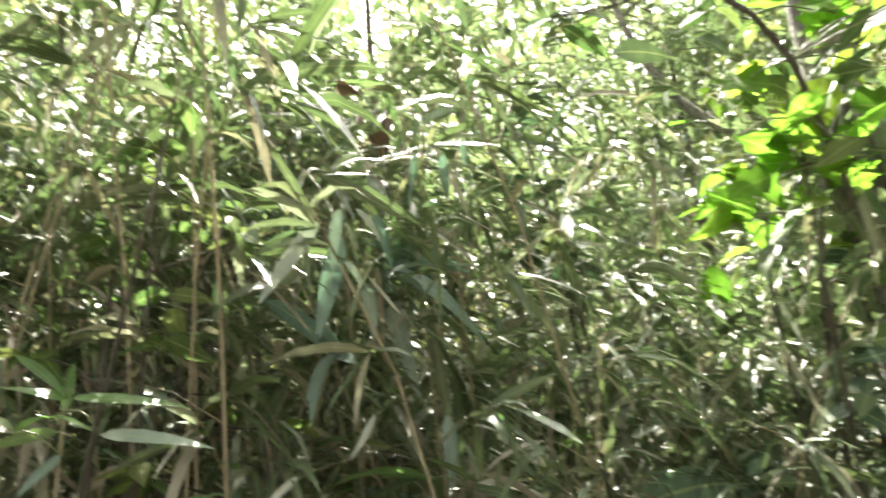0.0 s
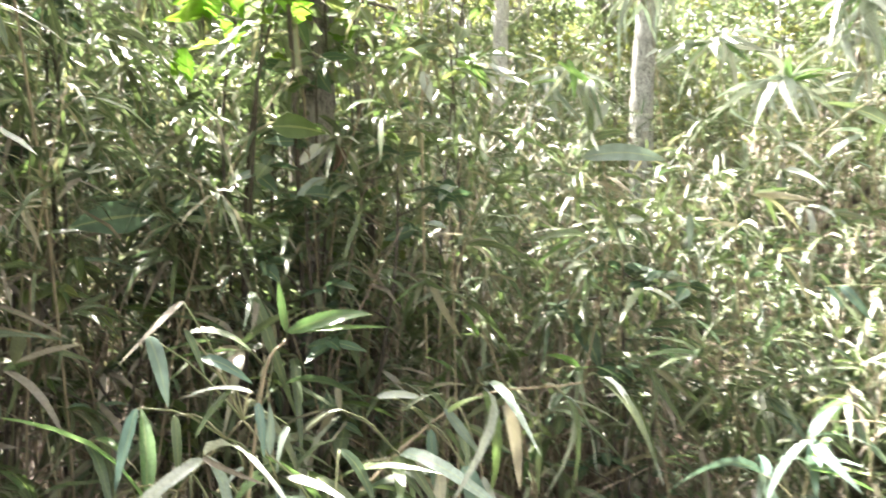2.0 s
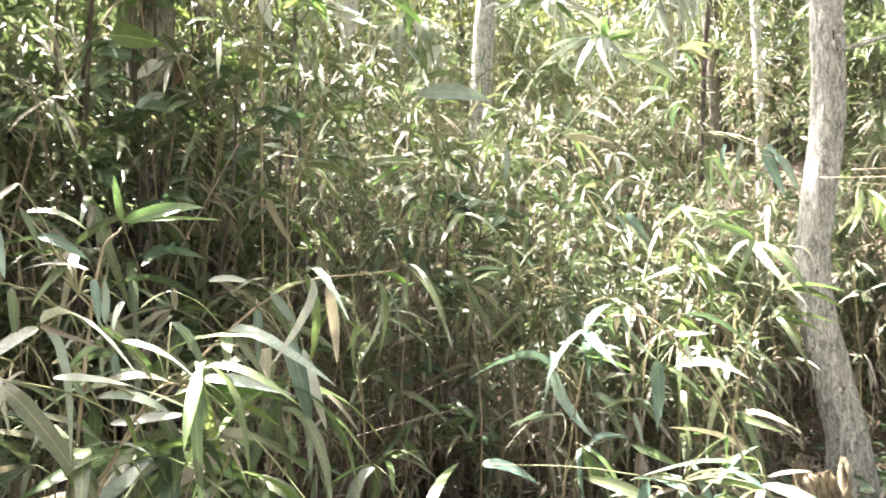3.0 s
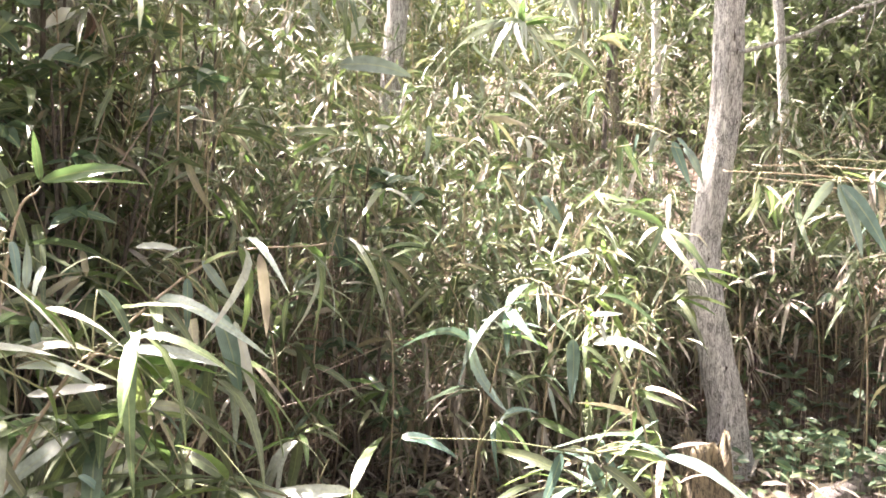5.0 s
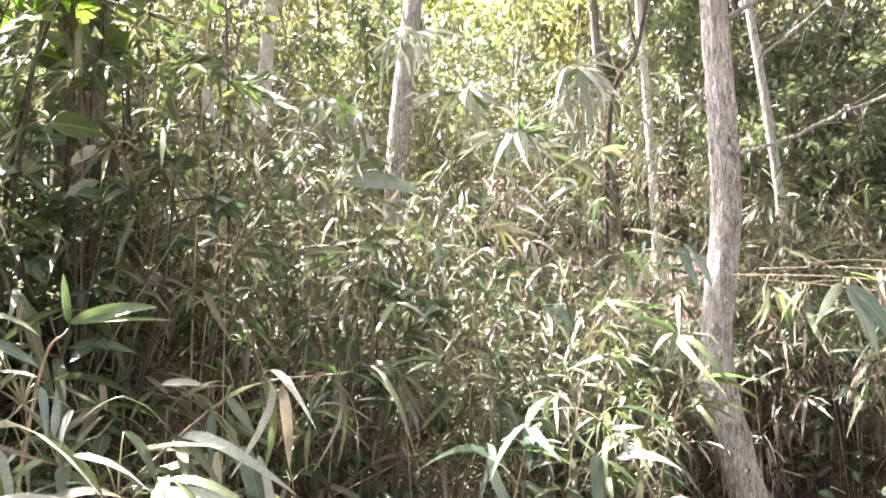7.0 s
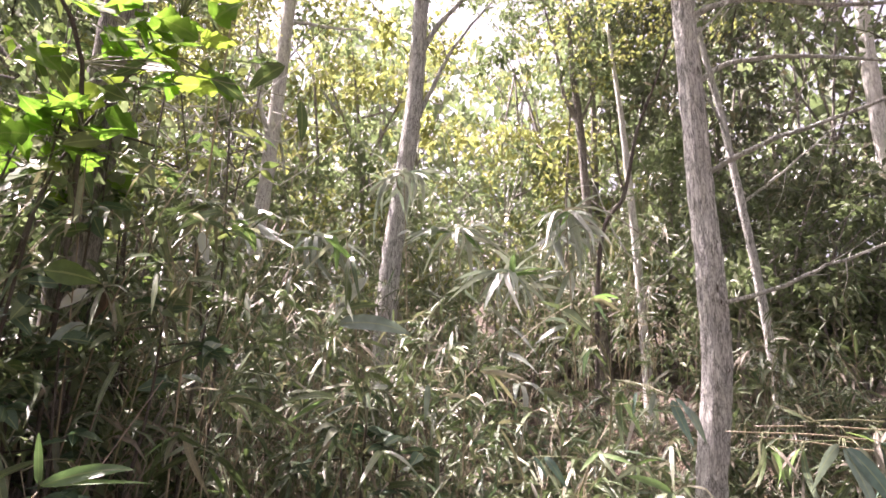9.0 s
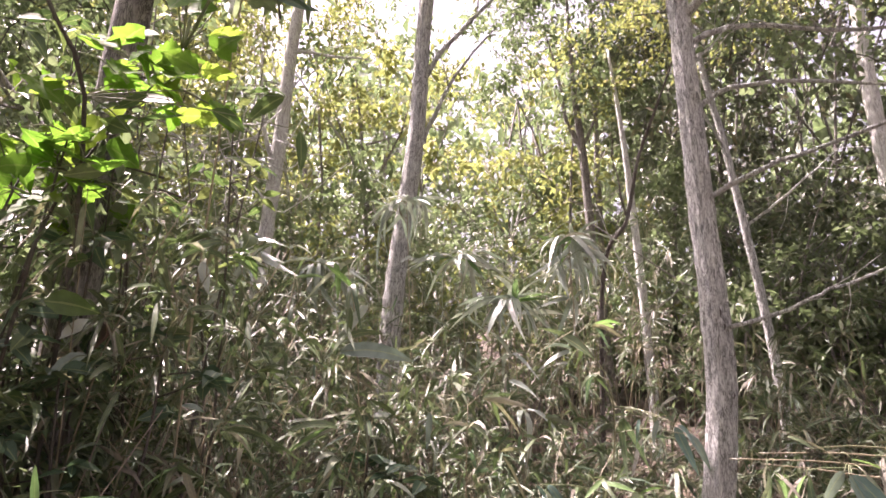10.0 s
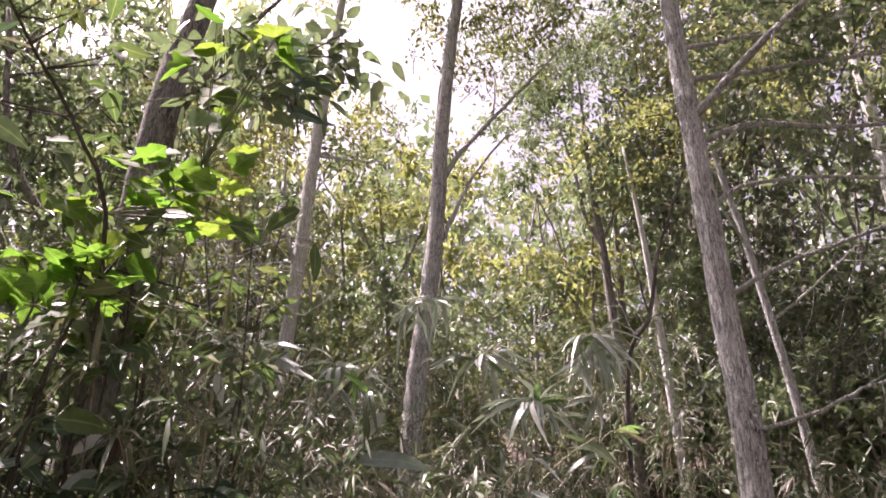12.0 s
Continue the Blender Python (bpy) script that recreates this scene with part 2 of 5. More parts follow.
def put_leaves(b, template, p, d, length, width, rng, droop=0.25, fold=0.25, roll=0.5, mat=0):
    """Many leaves at once: bases p, ways d, with their faces turned up but for a random roll."""
    T, F = template
    p, d = np.atleast_2d(p).astype(float), unit(np.atleast_2d(d))
    k = len(p)
    length, width = np.broadcast_to(length, k), np.broadcast_to(width, k)
    side = unit(np.cross(d, np.array([0, 0, 1.0]) + rng.normal(0, 0.08, (k, 3))))
    nrm = np.cross(side, d)
    ang = rng.normal(0, roll, k)[:, None]
    side, nrm = side * np.cos(ang) + nrm * np.sin(ang), nrm * np.cos(ang) - side * np.sin(ang)
    dr = (droop * rng.uniform(0.3, 1.7, k))[:, None, None]
    fo = fold * rng.uniform(0.2, 1.8, (k, 1, 1))
    tw = rng.normal(0, 0.5, (k, 1))
    across, along = T[None, :, 0, None], T[None, :, 1, None]
    ca, sa = np.cos(tw * T[None, :, 1])[..., None], np.sin(tw * T[None, :, 1])[..., None]
    s2 = side[:, None] * ca + nrm[:, None] * sa
    Lk, Wk = length[:, None, None], width[:, None, None]
    bend = np.array([0, 0, -1.0])[None, None] * Lk * dr * along ** 2
    V = p[:, None] + d[:, None] * Lk * (along - dr * 0.25 * along ** 2) + s2 * Wk * 0.5 * across + bend + nrm[:, None] * (np.abs(across) * Wk * 0.5 * fo)
    uv = np.stack([0.5 + 0.5 * np.sign(T[:, 0]) * T[:, 2], T[:, 1]], 1)
    Fk = F[None] + (np.arange(k) * len(T))[:, None, None]
    b.add(V.reshape(-1, 3), Fk.reshape(-1, 3), np.tile(uv, (k, 1)), mat)


def spline(pts, n):
    """A smooth line through a few points, n + 1 places along it."""
    P = np.array(pts, float)
    P = np.vstack([2 * P[0] - P[1], P, 2 * P[-1] - P[-2]])
    out, m = [], len(P) - 3
    for t in np.linspace(0, m, n + 1):
        i = min(int(t), m - 1)
        u = t - i
        a, b_, c, d = P[i:i + 4]
        out.append(0.5 * (2 * b_ + (c - a) * u + (2 * a - 5 * b_ + 4 * c - d) * u * u + (3 * b_ - a - 3 * c + d) * u ** 3))
    return np.array(out)


def put_tube(b, line, radius, sides=6, mat=0, rough=0.0, rng=None, flare=0.0):
    """A round stem along a line; rough: unevenness as a share of the radius."""
    n = len(line)
    rad = np.interp(np.linspace(0, 1, n), np.linspace(0, 1, len(np.atleast_1d(radius))), np.atleast_1d(radius))
    if flare:
        rad = rad * (1 + flare * np.exp(-np.linspace(0, 1, n) * 22))
    tang = unit(np.gradient(line, axis=0))
    ref = np.array([1.0, 0, 0]) if abs(tang[0][0]) < 0.8 else np.array([0, 1.0, 0])
    x = unit(ref - tang * (tang @ ref)[:, None])
    y = np.cross(tang, x)
    a = np.linspace(0, 2 * math.pi, sides, endpoint=False)
    ring = x[:, None] * np.cos(a)[None, :, None] + y[:, None] * np.sin(a)[None, :, None]
    rr = rad[:, None] * np.ones(sides)
    if rough:
        rr = rr * (1 + rng.normal(0, rough * 0.5, (n, sides)) + rng.normal(0, rough * 0.6, (1, sides)))
    V = line[:, None] + ring * rr[..., None]
    idx = np.arange(n * sides).reshape(n, sides)
    q0, q1, q2, q3 = idx[:-1], np.roll(idx[:-1], -1, 1), np.roll(idx[1:], -1, 1), idx[1:]
    F = np.concatenate([np.stack([q0, q1, q2], -1).reshape(-1, 3), np.stack([q0, q2, q3], -1).reshape(-1, 3)])
    V = np.concatenate([V.reshape(-1, 3), line[:1], line[-1:]])
    c0, c1 = n * sides, n * sides + 1
    caps = [(c0, idx[0][(i + 1) % sides], idx[0][i]) for i in range(sides)] + [(c1, idx[-1][i], idx[-1][(i + 1) % sides]) for i in range(sides)]
    b.add(V, np.concatenate([F, np.array(caps)]), np.full((len(V), 2), 0.25), mat)


def part(name, data, parent, label=""):
    ob = new(name, data)
    ob.parent = parent
    if label:
        ob["label"] = label
    return ob


def thing(name, at, label, category, group=""):
    ob = new(name)
    ob.location = at
    ob.empty_display_size = 0.1
    return tagged(ob, label, category, group)


# ---- the ground ----
def step(a, b_, x):
    t = np.clip((np.asarray(x, float) - a) / (b_ - a), 0, 1)
    return t * t * (3 - 2 * t)


def ground_z(x, y):
    """Level by the path, an earth bank to the right, a slope that climbs behind and evens out far off."""
    x, y = np.asarray(x, float), np.asarray(y, float)
    rise = np.clip(y - 4.2, 0, 22)
    z = 0.30 * rise * step(4.2, 7.0, y) + 0.55 * step(4.15, 4.75, y + 0.25 * np.sin(x * 3)) * step(1.55, 2.2, x)
    z = z + 0.03 * np.sin(x * 2.1 + y) + 0.025 * np.sin(y * 3.3 - x * 1.3) + 0.012 * np.sin(x * 9 + 2 * np.sin(y * 7))
    far = np.hypot(x, y)
    return z * (1 - step(60, 400, far))


def make_ground():
    near = np.concatenate([np.linspace(-14, 14, 100)])
    grow = 14 * 1.35 ** np.arange(1, 19)
    ax = np.concatenate([-grow[::-1], near, grow])
    X, Y = np.meshgrid(ax, ax + 4, indexing="xy")
    Z = ground_z(X, Y)
    n = len(ax)
    v = np.stack([X, Y, Z], -1).reshape(-1, 3)
    idx = np.arange(n * n).reshape(n, n)
    f = np.concatenate([np.stack([idx[:-1, :-1], idx[:-1, 1:], idx[1:, 1:]], -1).reshape(-1, 3), np.stack([idx[:-1, :-1], idx[1:, 1:], idx[1:, :-1]], -1).reshape(-1, 3)])
    b = Build()
    b.add(v, f, v[:, :2] * 0.1)
    return tagged(new("ground", b.mesh("ground", [SOIL])), "brown forest soil strewn with leaf litter", "ground", kind="structure")


make_ground()


# ---- trees ----
def leafy_cloud(b, rng, centres, per, spread, size, mat=0, template=OVAL, twig_mat=None, root=None, flat=0.6):
    """Sprays of leaves round centres; each spray has its twig."""
    for c in centres:
        k = max(4, int(per * rng.uniform(0.5, 1.4)))
        axis = unit(rng.normal(0, 1, 3) * np.array([1, 1, 0.5]))
        t = rng.uniform(-1, 1, k)
        p = c + axis * (t * spread)[:, None] + rng.normal(0, spread * 0.42, (k, 3)) * np.array([1, 1, flat])
        d = rng.normal(0, 1, (k, 3)) + axis * 0.7 + np.array([0, 0, -0.25])
        put_leaves(b, template, p, d, size * rng.uniform(0.6, 1.3, k), size * rng.uniform(0.32, 0.55, k), rng, 0.2, 0.3, 0.7, mat)
        if twig_mat is not None:
            a0 = c - axis * spread * 1.2 - np.array([0, 0, spread * 0.5])
            line = spline([a0, c + rng.normal(0, spread * 0.2, 3), c + axis * spread], 3)
            put_tube(b, line, [0.006, 0.002], 3, twig_mat)


def tree(name, trunk, radii, bark, label, limbs=(), crown=None, seed=1, sides=14, group="", knots=0):
    """trunk: places up the stem. limbs: (places, thick, thin). crown: (centres, leaves a spray, spread, size, material)."""
    rng = np.random.default_rng(seed)
    base = np.array(trunk[0], float)
    base[2] = float(ground_z(base[0], base[1])) - 0.05
    pts = [base] + [np.array(p, float) for p in trunk[1:]]
    t = thing(name, base, label, "tree", group)
    b = Build()
    line = spline([p - base for p in pts], max(16, 7 * len(pts)))
    put_tube(b, line, radii, sides, 0, 0.07, rng, 0.5)
    for _ in range(knots):
        # healed branch scars: an upright lens of rough bark, some with a dark slit
        i = rng.integers(3, len(line) - 3)
        a = rng.uniform(3.4, 6.0)
        r = np.interp(i / len(line), np.linspace(0, 1, len(radii)), radii)
        out = np.array([math.cos(a), math.sin(a), 0])
        up = unit(line[i + 1] - line[i])
        q = line[i] + up * rng.uniform(-0.1, 0.1)
        h = r * rng.uniform(0.3, 0.75)
        put_tube(b, np.array([q + out * r * 0.8 - up * h, q + out * r * 0.97, q + out * r * 0.8 + up * h]), [r * 0.05, r * rng.uniform(0.14, 0.24), r * 0.05], 7, 0, 0.2, rng)
        if rng.random() < 0.6:
            put_tube(b, np.array([q + out * r * 1.0 - up * h * 0.5, q + out * r * 1.13, q + out * r * 1.0 + up * h * 0.4]), [r * 0.02, r * 0.075, r * 0.02], 5, 1, 0.25, rng)
    part("trunk", b.mesh("trunk", [bark, BARK_DARK]), t)
    for places, thick, thin in limbs:
        b = Build()
        ln = spline([np.array(p, float) - base for p in places], 14)
        ln[2:] += np.cumsum(rng.normal(0, 0.006, (len(ln) - 2, 3)), 0)
        put_tube(b, ln, [thick, (thick + thin) / 2, thin], 7, 0, 0.08, rng)
        for _ in range(4):
            i = rng.integers(5, len(ln))
            way = unit(rng.normal(0, 1, 3) + np.array([0, 0, 0.4])) * rng.uniform(0.15, 0.5)
            put_tube(b, spline([ln[i], ln[i] + way * 0.5 + rng.normal(0, 0.03, 3), ln[i] + way], 4), [thin * 0.8, 0.002], 4, 0)
        part("branch", b.mesh("branch", [bark]), t)
    if crown:
        b = Build()
        centres, per, spread, size, mat = crown
        leafy_cloud(b, rng, [np.array(c) - base for c in centres], per, spread, size, 0, OVAL_NEAR if math.hypot(base[0], base[1]) < 5.5 else OVAL, twig_mat=1)
        part("crown", b.mesh("crown", [mat, TWIG]), t)
    return t


def blob(rng, centre, radius, n):
    """Places inside a lumpy ellipsoid, denser at its skin."""
    d = unit(rng.normal(0, 1, (n, 3)))
    return np.array(centre) + d * np.array(radius) * (rng.uniform(0.25, 1, n) ** 0.5)[:, None]


rc = np.random.default_rng(5)
tree("oak_tree", [(1.68, 3.97, 0), (1.66, 3.97, 0.3), (1.60, 3.99, 0.6), (1.525, 4.02, 0.99), (1.51, 4.03, 1.26), (1.545, 4.01, 1.62), (1.575, 3.99, 1.95), (1.565, 3.96, 2.4), (1.545, 3.96, 2.9), (1.53, 3.96, 3.5), (1.52, 3.97, 4.1), (1.50, 3.97, 4.6), (1.49, 3.97, 5.2), (1.45, 4.0, 6.6)],
     [0.103, 0.094, 0.09, 0.088, 0.082, 0.08, 0.078, 0.074, 0.07, 0.066, 0.062, 0.055, 0.03], BARK, "grey-barked oak with a bent trunk and bare side branches",
     [(((1.52, 3.97, 4.2), (1.80, 3.65, 4.46), (2.0, 3.3, 4.6), (2.5, 2.7, 5.0)), 0.032, 0.012),
      (((1.51, 3.96, 4.75), (1.84, 3.95, 4.82), (2.32, 3.93, 4.88), (3.2, 3.9, 5.1)), 0.02, 0.006),
      (((1.52, 3.95, 4.5), (2.18, 3.89, 4.55), (2.72, 3.79, 4.57), (3.6, 3.7, 4.7)), 0.02, 0.006),
      (((1.53, 3.95, 4.02), (1.88, 3.93, 4.16), (2.7, 3.93, 4.15), (3.7, 3.9, 4.3)), 0.022, 0.007),
      (((1.54, 3.95, 3.58), (1.85, 3.94, 3.76), (2.59, 3.88, 3.74), (3.3, 3.9, 3.6)), 0.018, 0.006),
      (((1.56, 3.94, 3.02), (1.86, 3.72, 3.16), (2.16, 3.33, 3.17), (2.7, 2.8, 3.3)), 0.017, 0.006),
      (((1.56, 3.93, 2.26), (1.92, 3.69, 2.37), (2.08, 3.49, 2.44), (2.7, 2.9, 2.7)), 0.013, 0.005),
      (((1.53, 3.96, 3.85), (1.75, 3.9, 4.1), (1.95, 3.85, 4.3)), 0.009, 0.003)],
     # the higher mass is out of sight, enlarged to dapple the ground
     (np.concatenate([blob(rc, (2.7, 4.2, 5.0), (1.3, 0.9, 0.9), 60), blob(rc, (1.0, 4.6, 7.6), (1.9, 1.7, 1.4), 150)]), 46, 0.22, 0.08, OAK_GREEN), 11, 24, knots=22)
tree("oak_tree", [(-0.42, 6.25, 0.5), (-0.38, 6.26, 1.8), (-0.35, 6.26, 2.5), (-0.31, 6.26, 3.1), (-0.2, 6.25, 4.0), (-0.14, 6.25, 4.6), (-0.1, 6.25, 5.5), (0.0, 6.24, 6.6), (0.1, 6.24, 7.4), (0.2, 6.3, 8.8)],
     [0.1, 0.092, 0.088, 0.082, 0.074, 0.07, 0.064, 0.05, 0.025], BARK, "slender grey oak rising out of bamboo with forked branches",
     [(((-0.12, 6.24, 4.95), (0.1, 6.24, 5.3), (0.4, 6.23, 5.65), (0.89, 6.18, 6.15), (1.2, 6.1, 6.5)), 0.03, 0.008),
      (((-0.18, 6.24, 4.2), (0.05, 6.24, 4.7), (0.28, 6.24, 5.18), (0.62, 6.22, 5.6)), 0.026, 0.008),
      (((0.4, 6.23, 5.65), (0.44, 6.2, 5.95), (0.42, 6.2, 6.3)), 0.01, 0.004)],
     # first and last masses hang out of sight, added to shade the bank
     (np.concatenate([blob(rc, (-0.3, 6.4, 9.0), (2.2, 1.8, 1.0), 150), blob(rc, (0.45, 6.6, 7.1), (1.1, 0.7, 0.75), 40), blob(rc, (0.5, 6.4, 8.4), (1.4, 1.0, 0.6), 120)]), 42, 0.22, 0.08, OAK), 12, 16, knots=12)
tree("oak_tree", [(-1.95, 7.2, 0.8), (-1.8, 7.25, 2.6), (-1.74, 7.25, 3.3), (-1.64, 7.27, 4.66), (-1.57, 7.29, 5.9), (-1.48, 7.3, 6.9), (-1.37, 7.31, 8.15), (-1.3, 7.3, 9.4)],
     [0.085, 0.08, 0.076, 0.072, 0.062, 0.05, 0.025], BARK_PALE, "slim pale oak trunk leaning slightly, sunlit in patches",
     [(((-1.55, 7.3, 5.9), (-1.1, 7.2, 5.75), (-0.7, 7.2, 5.7)), 0.02, 0.006), (((-1.66, 7.27, 4.4), (-1.85, 7.2, 5.2), (-1.9, 7.2, 6.2)), 0.03, 0.01)],
     # the topmost mass is unseen, thickened to shade the thicket; the last shades the left
     (np.concatenate([blob(rc, (-1.7, 6.9, 9.3), (1.7, 1.6, 1.1), 95), blob(rc, (-1.0, 7.6, 6.3), (0.5, 0.5, 0.5), 12), blob(rc, (-2.9, 6.6, 5.6), (1.2, 1.0, 1.2), 130)]), 42, 0.22, 0.08, OAK), 13, 14, knots=8)
tree("forked_tree", [(2.15, 8.7, 1.3), (2.05, 8.71, 3.3), (1.97, 8.73, 4.41), (1.92, 8.74, 5.4), (1.85, 8.76, 6.2), (1.82, 8.76, 7.1), (1.8, 8.8, 8.4)],
     [0.065, 0.06, 0.055, 0.05, 0.036, 0.025, 0.012], BARK_MID, "brown-grey forked young tree standing over the bamboo",
     [(((1.93, 8.74, 5.3), (1.75, 8.78, 5.9), (1.66, 8.79, 6.5), (1.52, 8.81, 7.2)), 0.035, 0.01), (((1.93, 8.74, 5.4), (2.12, 8.7, 5.9), (2.2, 8.7, 6.5)), 0.025, 0.008)],
     (np.concatenate([blob(rc, (1.9, 9.1, 7.7), (1.2, 1.0, 1.1), 110), blob(rc, (2.3, 9.0, 6.2), (0.8, 0.6, 0.5), 30), blob(rc, (1.5, 9.6, 9.3), (1.6, 1.2, 0.9), 70)]), 42, 0.22, 0.085, OAK_GREEN), 14, 10)
tree("sapling", [(1.3, 5.8, 0.5), (1.38, 5.79, 2.88), (1.6, 5.73, 3.47), (1.72, 5.7, 4.0), (1.87, 5.65, 4.4), (2.1, 5.6, 5.0)],
     [0.02, 0.018, 0.016, 0.013, 0.006], BARK_DARK, "thin dark bare sapling among bamboo", [(((1.6, 5.73, 3.5), (1.5, 5.7, 3.9), (1.5, 5.7, 4.2)), 0.01, 0.003)], None, 15, 8)
tree("birch_like_tree", [(2.3, 7.6, 1.0), (2.27, 7.63, 2.7), (2.24, 7.63, 3.5), (2.2, 7.64, 4.2), (2.15, 7.64, 5.0), (2.05, 7.7, 6.2)],
     [0.055, 0.05, 0.047, 0.042, 0.034, 0.014], BARK_PALE, "slender pale trunk standing in the bamboo", [(((2.24, 7.63, 3.3), (2.0, 7.5, 3.6), (1.75, 7.4, 4.2)), 0.014, 0.004), (((2.25, 7.6, 3.0), (2.6, 7.4, 3.3), (2.9, 7.3, 3.9)), 0.014, 0.004)],
     (blob(rc, (2.1, 7.8, 6.1), (0.8, 0.7, 0.8), 26), 40, 0.2, 0.08, OAK), 16, 10)
tree("oak_tree", [(3.05, 6.3, 1.0), (2.98, 6.31, 2.3), (2.91, 6.32, 3.04), (2.82, 6.36, 3.87), (2.74, 6.4, 4.57), (2.64, 6.43, 5.2), (2.5, 6.5, 6.6)],
     [0.046, 0.041, 0.038, 0.034, 0.03, 0.012], BARK, "thin grey oak stem leaning beside dark foliage", [(((2.85, 6.35, 3.6), (3.2, 6.2, 3.9), (3.7, 6.1, 4.3)), 0.016, 0.005), (((2.75, 6.4, 4.4), (2.5, 6.3, 4.9), (2.4, 6.2, 5.4)), 0.014, 0.004)],
     (blob(rc, (2.7, 6.6, 6.4), (1.2, 0.9, 1.0), 50), 42, 0.22, 0.08, OAK), 17, 10, knots=4)
tree("oak_tree", [(4.45, 6.6, 1.0), (4.45, 6.6, 3.0), (4.43, 6.61, 4.21), (4.4, 6.62, 4.87), (4.4, 6.63, 5.8), (4.35, 6.6, 7.5)],
     [0.1, 0.09, 0.085, 0.08, 0.07, 0.04], BARK_PALE, "pale oak trunk at the edge of a dark thicket", (), (blob(rc, (4.2, 6.9, 7.2), (1.4, 1.2, 1.2), 80), 42, 0.22, 0.08, OAK), 18, 12)
tree("leaning_tree", [(-1.62, 2.86, 0), (-1.5, 2.8, 0.8), (-1.42, 2.76, 1.5), (-1.36, 2.72, 2.1), (-1.33, 2.71, 2.65), (-1.29, 2.7, 3.1), (-1.24, 2.7, 3.66), (-1.17, 2.72, 4.1), (-1.05, 2.8, 5.2)],
     [0.085, 0.084, 0.082, 0.08, 0.076, 0.07, 0.06, 0.035], BARK_MID, "dark shaggy trunk wrapped in leaves and vines",
     [(((-1.27, 2.7, 3.3), (-1.0, 2.6, 3.7), (-0.75, 2.6, 4.0)), 0.03, 0.008), (((-1.33, 2.7, 2.6), (-1.75, 2.55, 3.1), (-1.95, 2.5, 3.9)), 0.025, 0.01)],
     # the last mass is added only to shade the clump beside the path
     (np.concatenate([blob(rc, (-0.72, 2.35, 3.45), (0.3, 0.25, 0.22), 10), blob(rc, (-1.42, 2.70, 1.5), (0.18, 0.18, 0.6), 9), blob(rc, (-1.33, 2.66, 2.6), (0.2, 0.2, 0.5), 8), blob(rc, (-2.25, 4.35, 4.75), (1.1, 0.6, 0.5), 26), blob(rc, (-3.4, 4.7, 5.3), (1.3, 1.2, 0.9), 80), blob(rc, (-2.15, 2.2, 3.75), (0.5, 0.35, 0.2), 6)]), 34, 0.2, 0.1, OAK_GREEN), 19, 14)

for x, y, seed in ((-3.6, 2.2, 71), (-3.3, 4.5, 72), (-4.2, 0.8, 73)):
    tree("young_oak", [(x, y, 0), (x + 0.1, y, 1.5), (x + 0.05, y + 0.1, 3.2), (x + 0.2, y + 0.1, 5.2)], [0.06, 0.05, 0.04, 0.012], BARK_DARK, "dark-stemmed young oak behind tall bamboo",
         [(((x + 0.08, y, 2.4), (x + 0.4, y - 0.2, 3.0), (x + 0.8, y - 0.3, 3.5)), 0.02, 0.006), (((x + 0.08, y, 2.9), (x - 0.2, y + 0.4, 3.4), (x - 0.3, y + 0.8, 3.9)), 0.02, 0.006)],
         (blob(rc, (x + 0.1, y, 3.9), (1.2, 1.1, 1.0), 110), 40, 0.22, 0.09, OAK_GREEN), seed, 10)


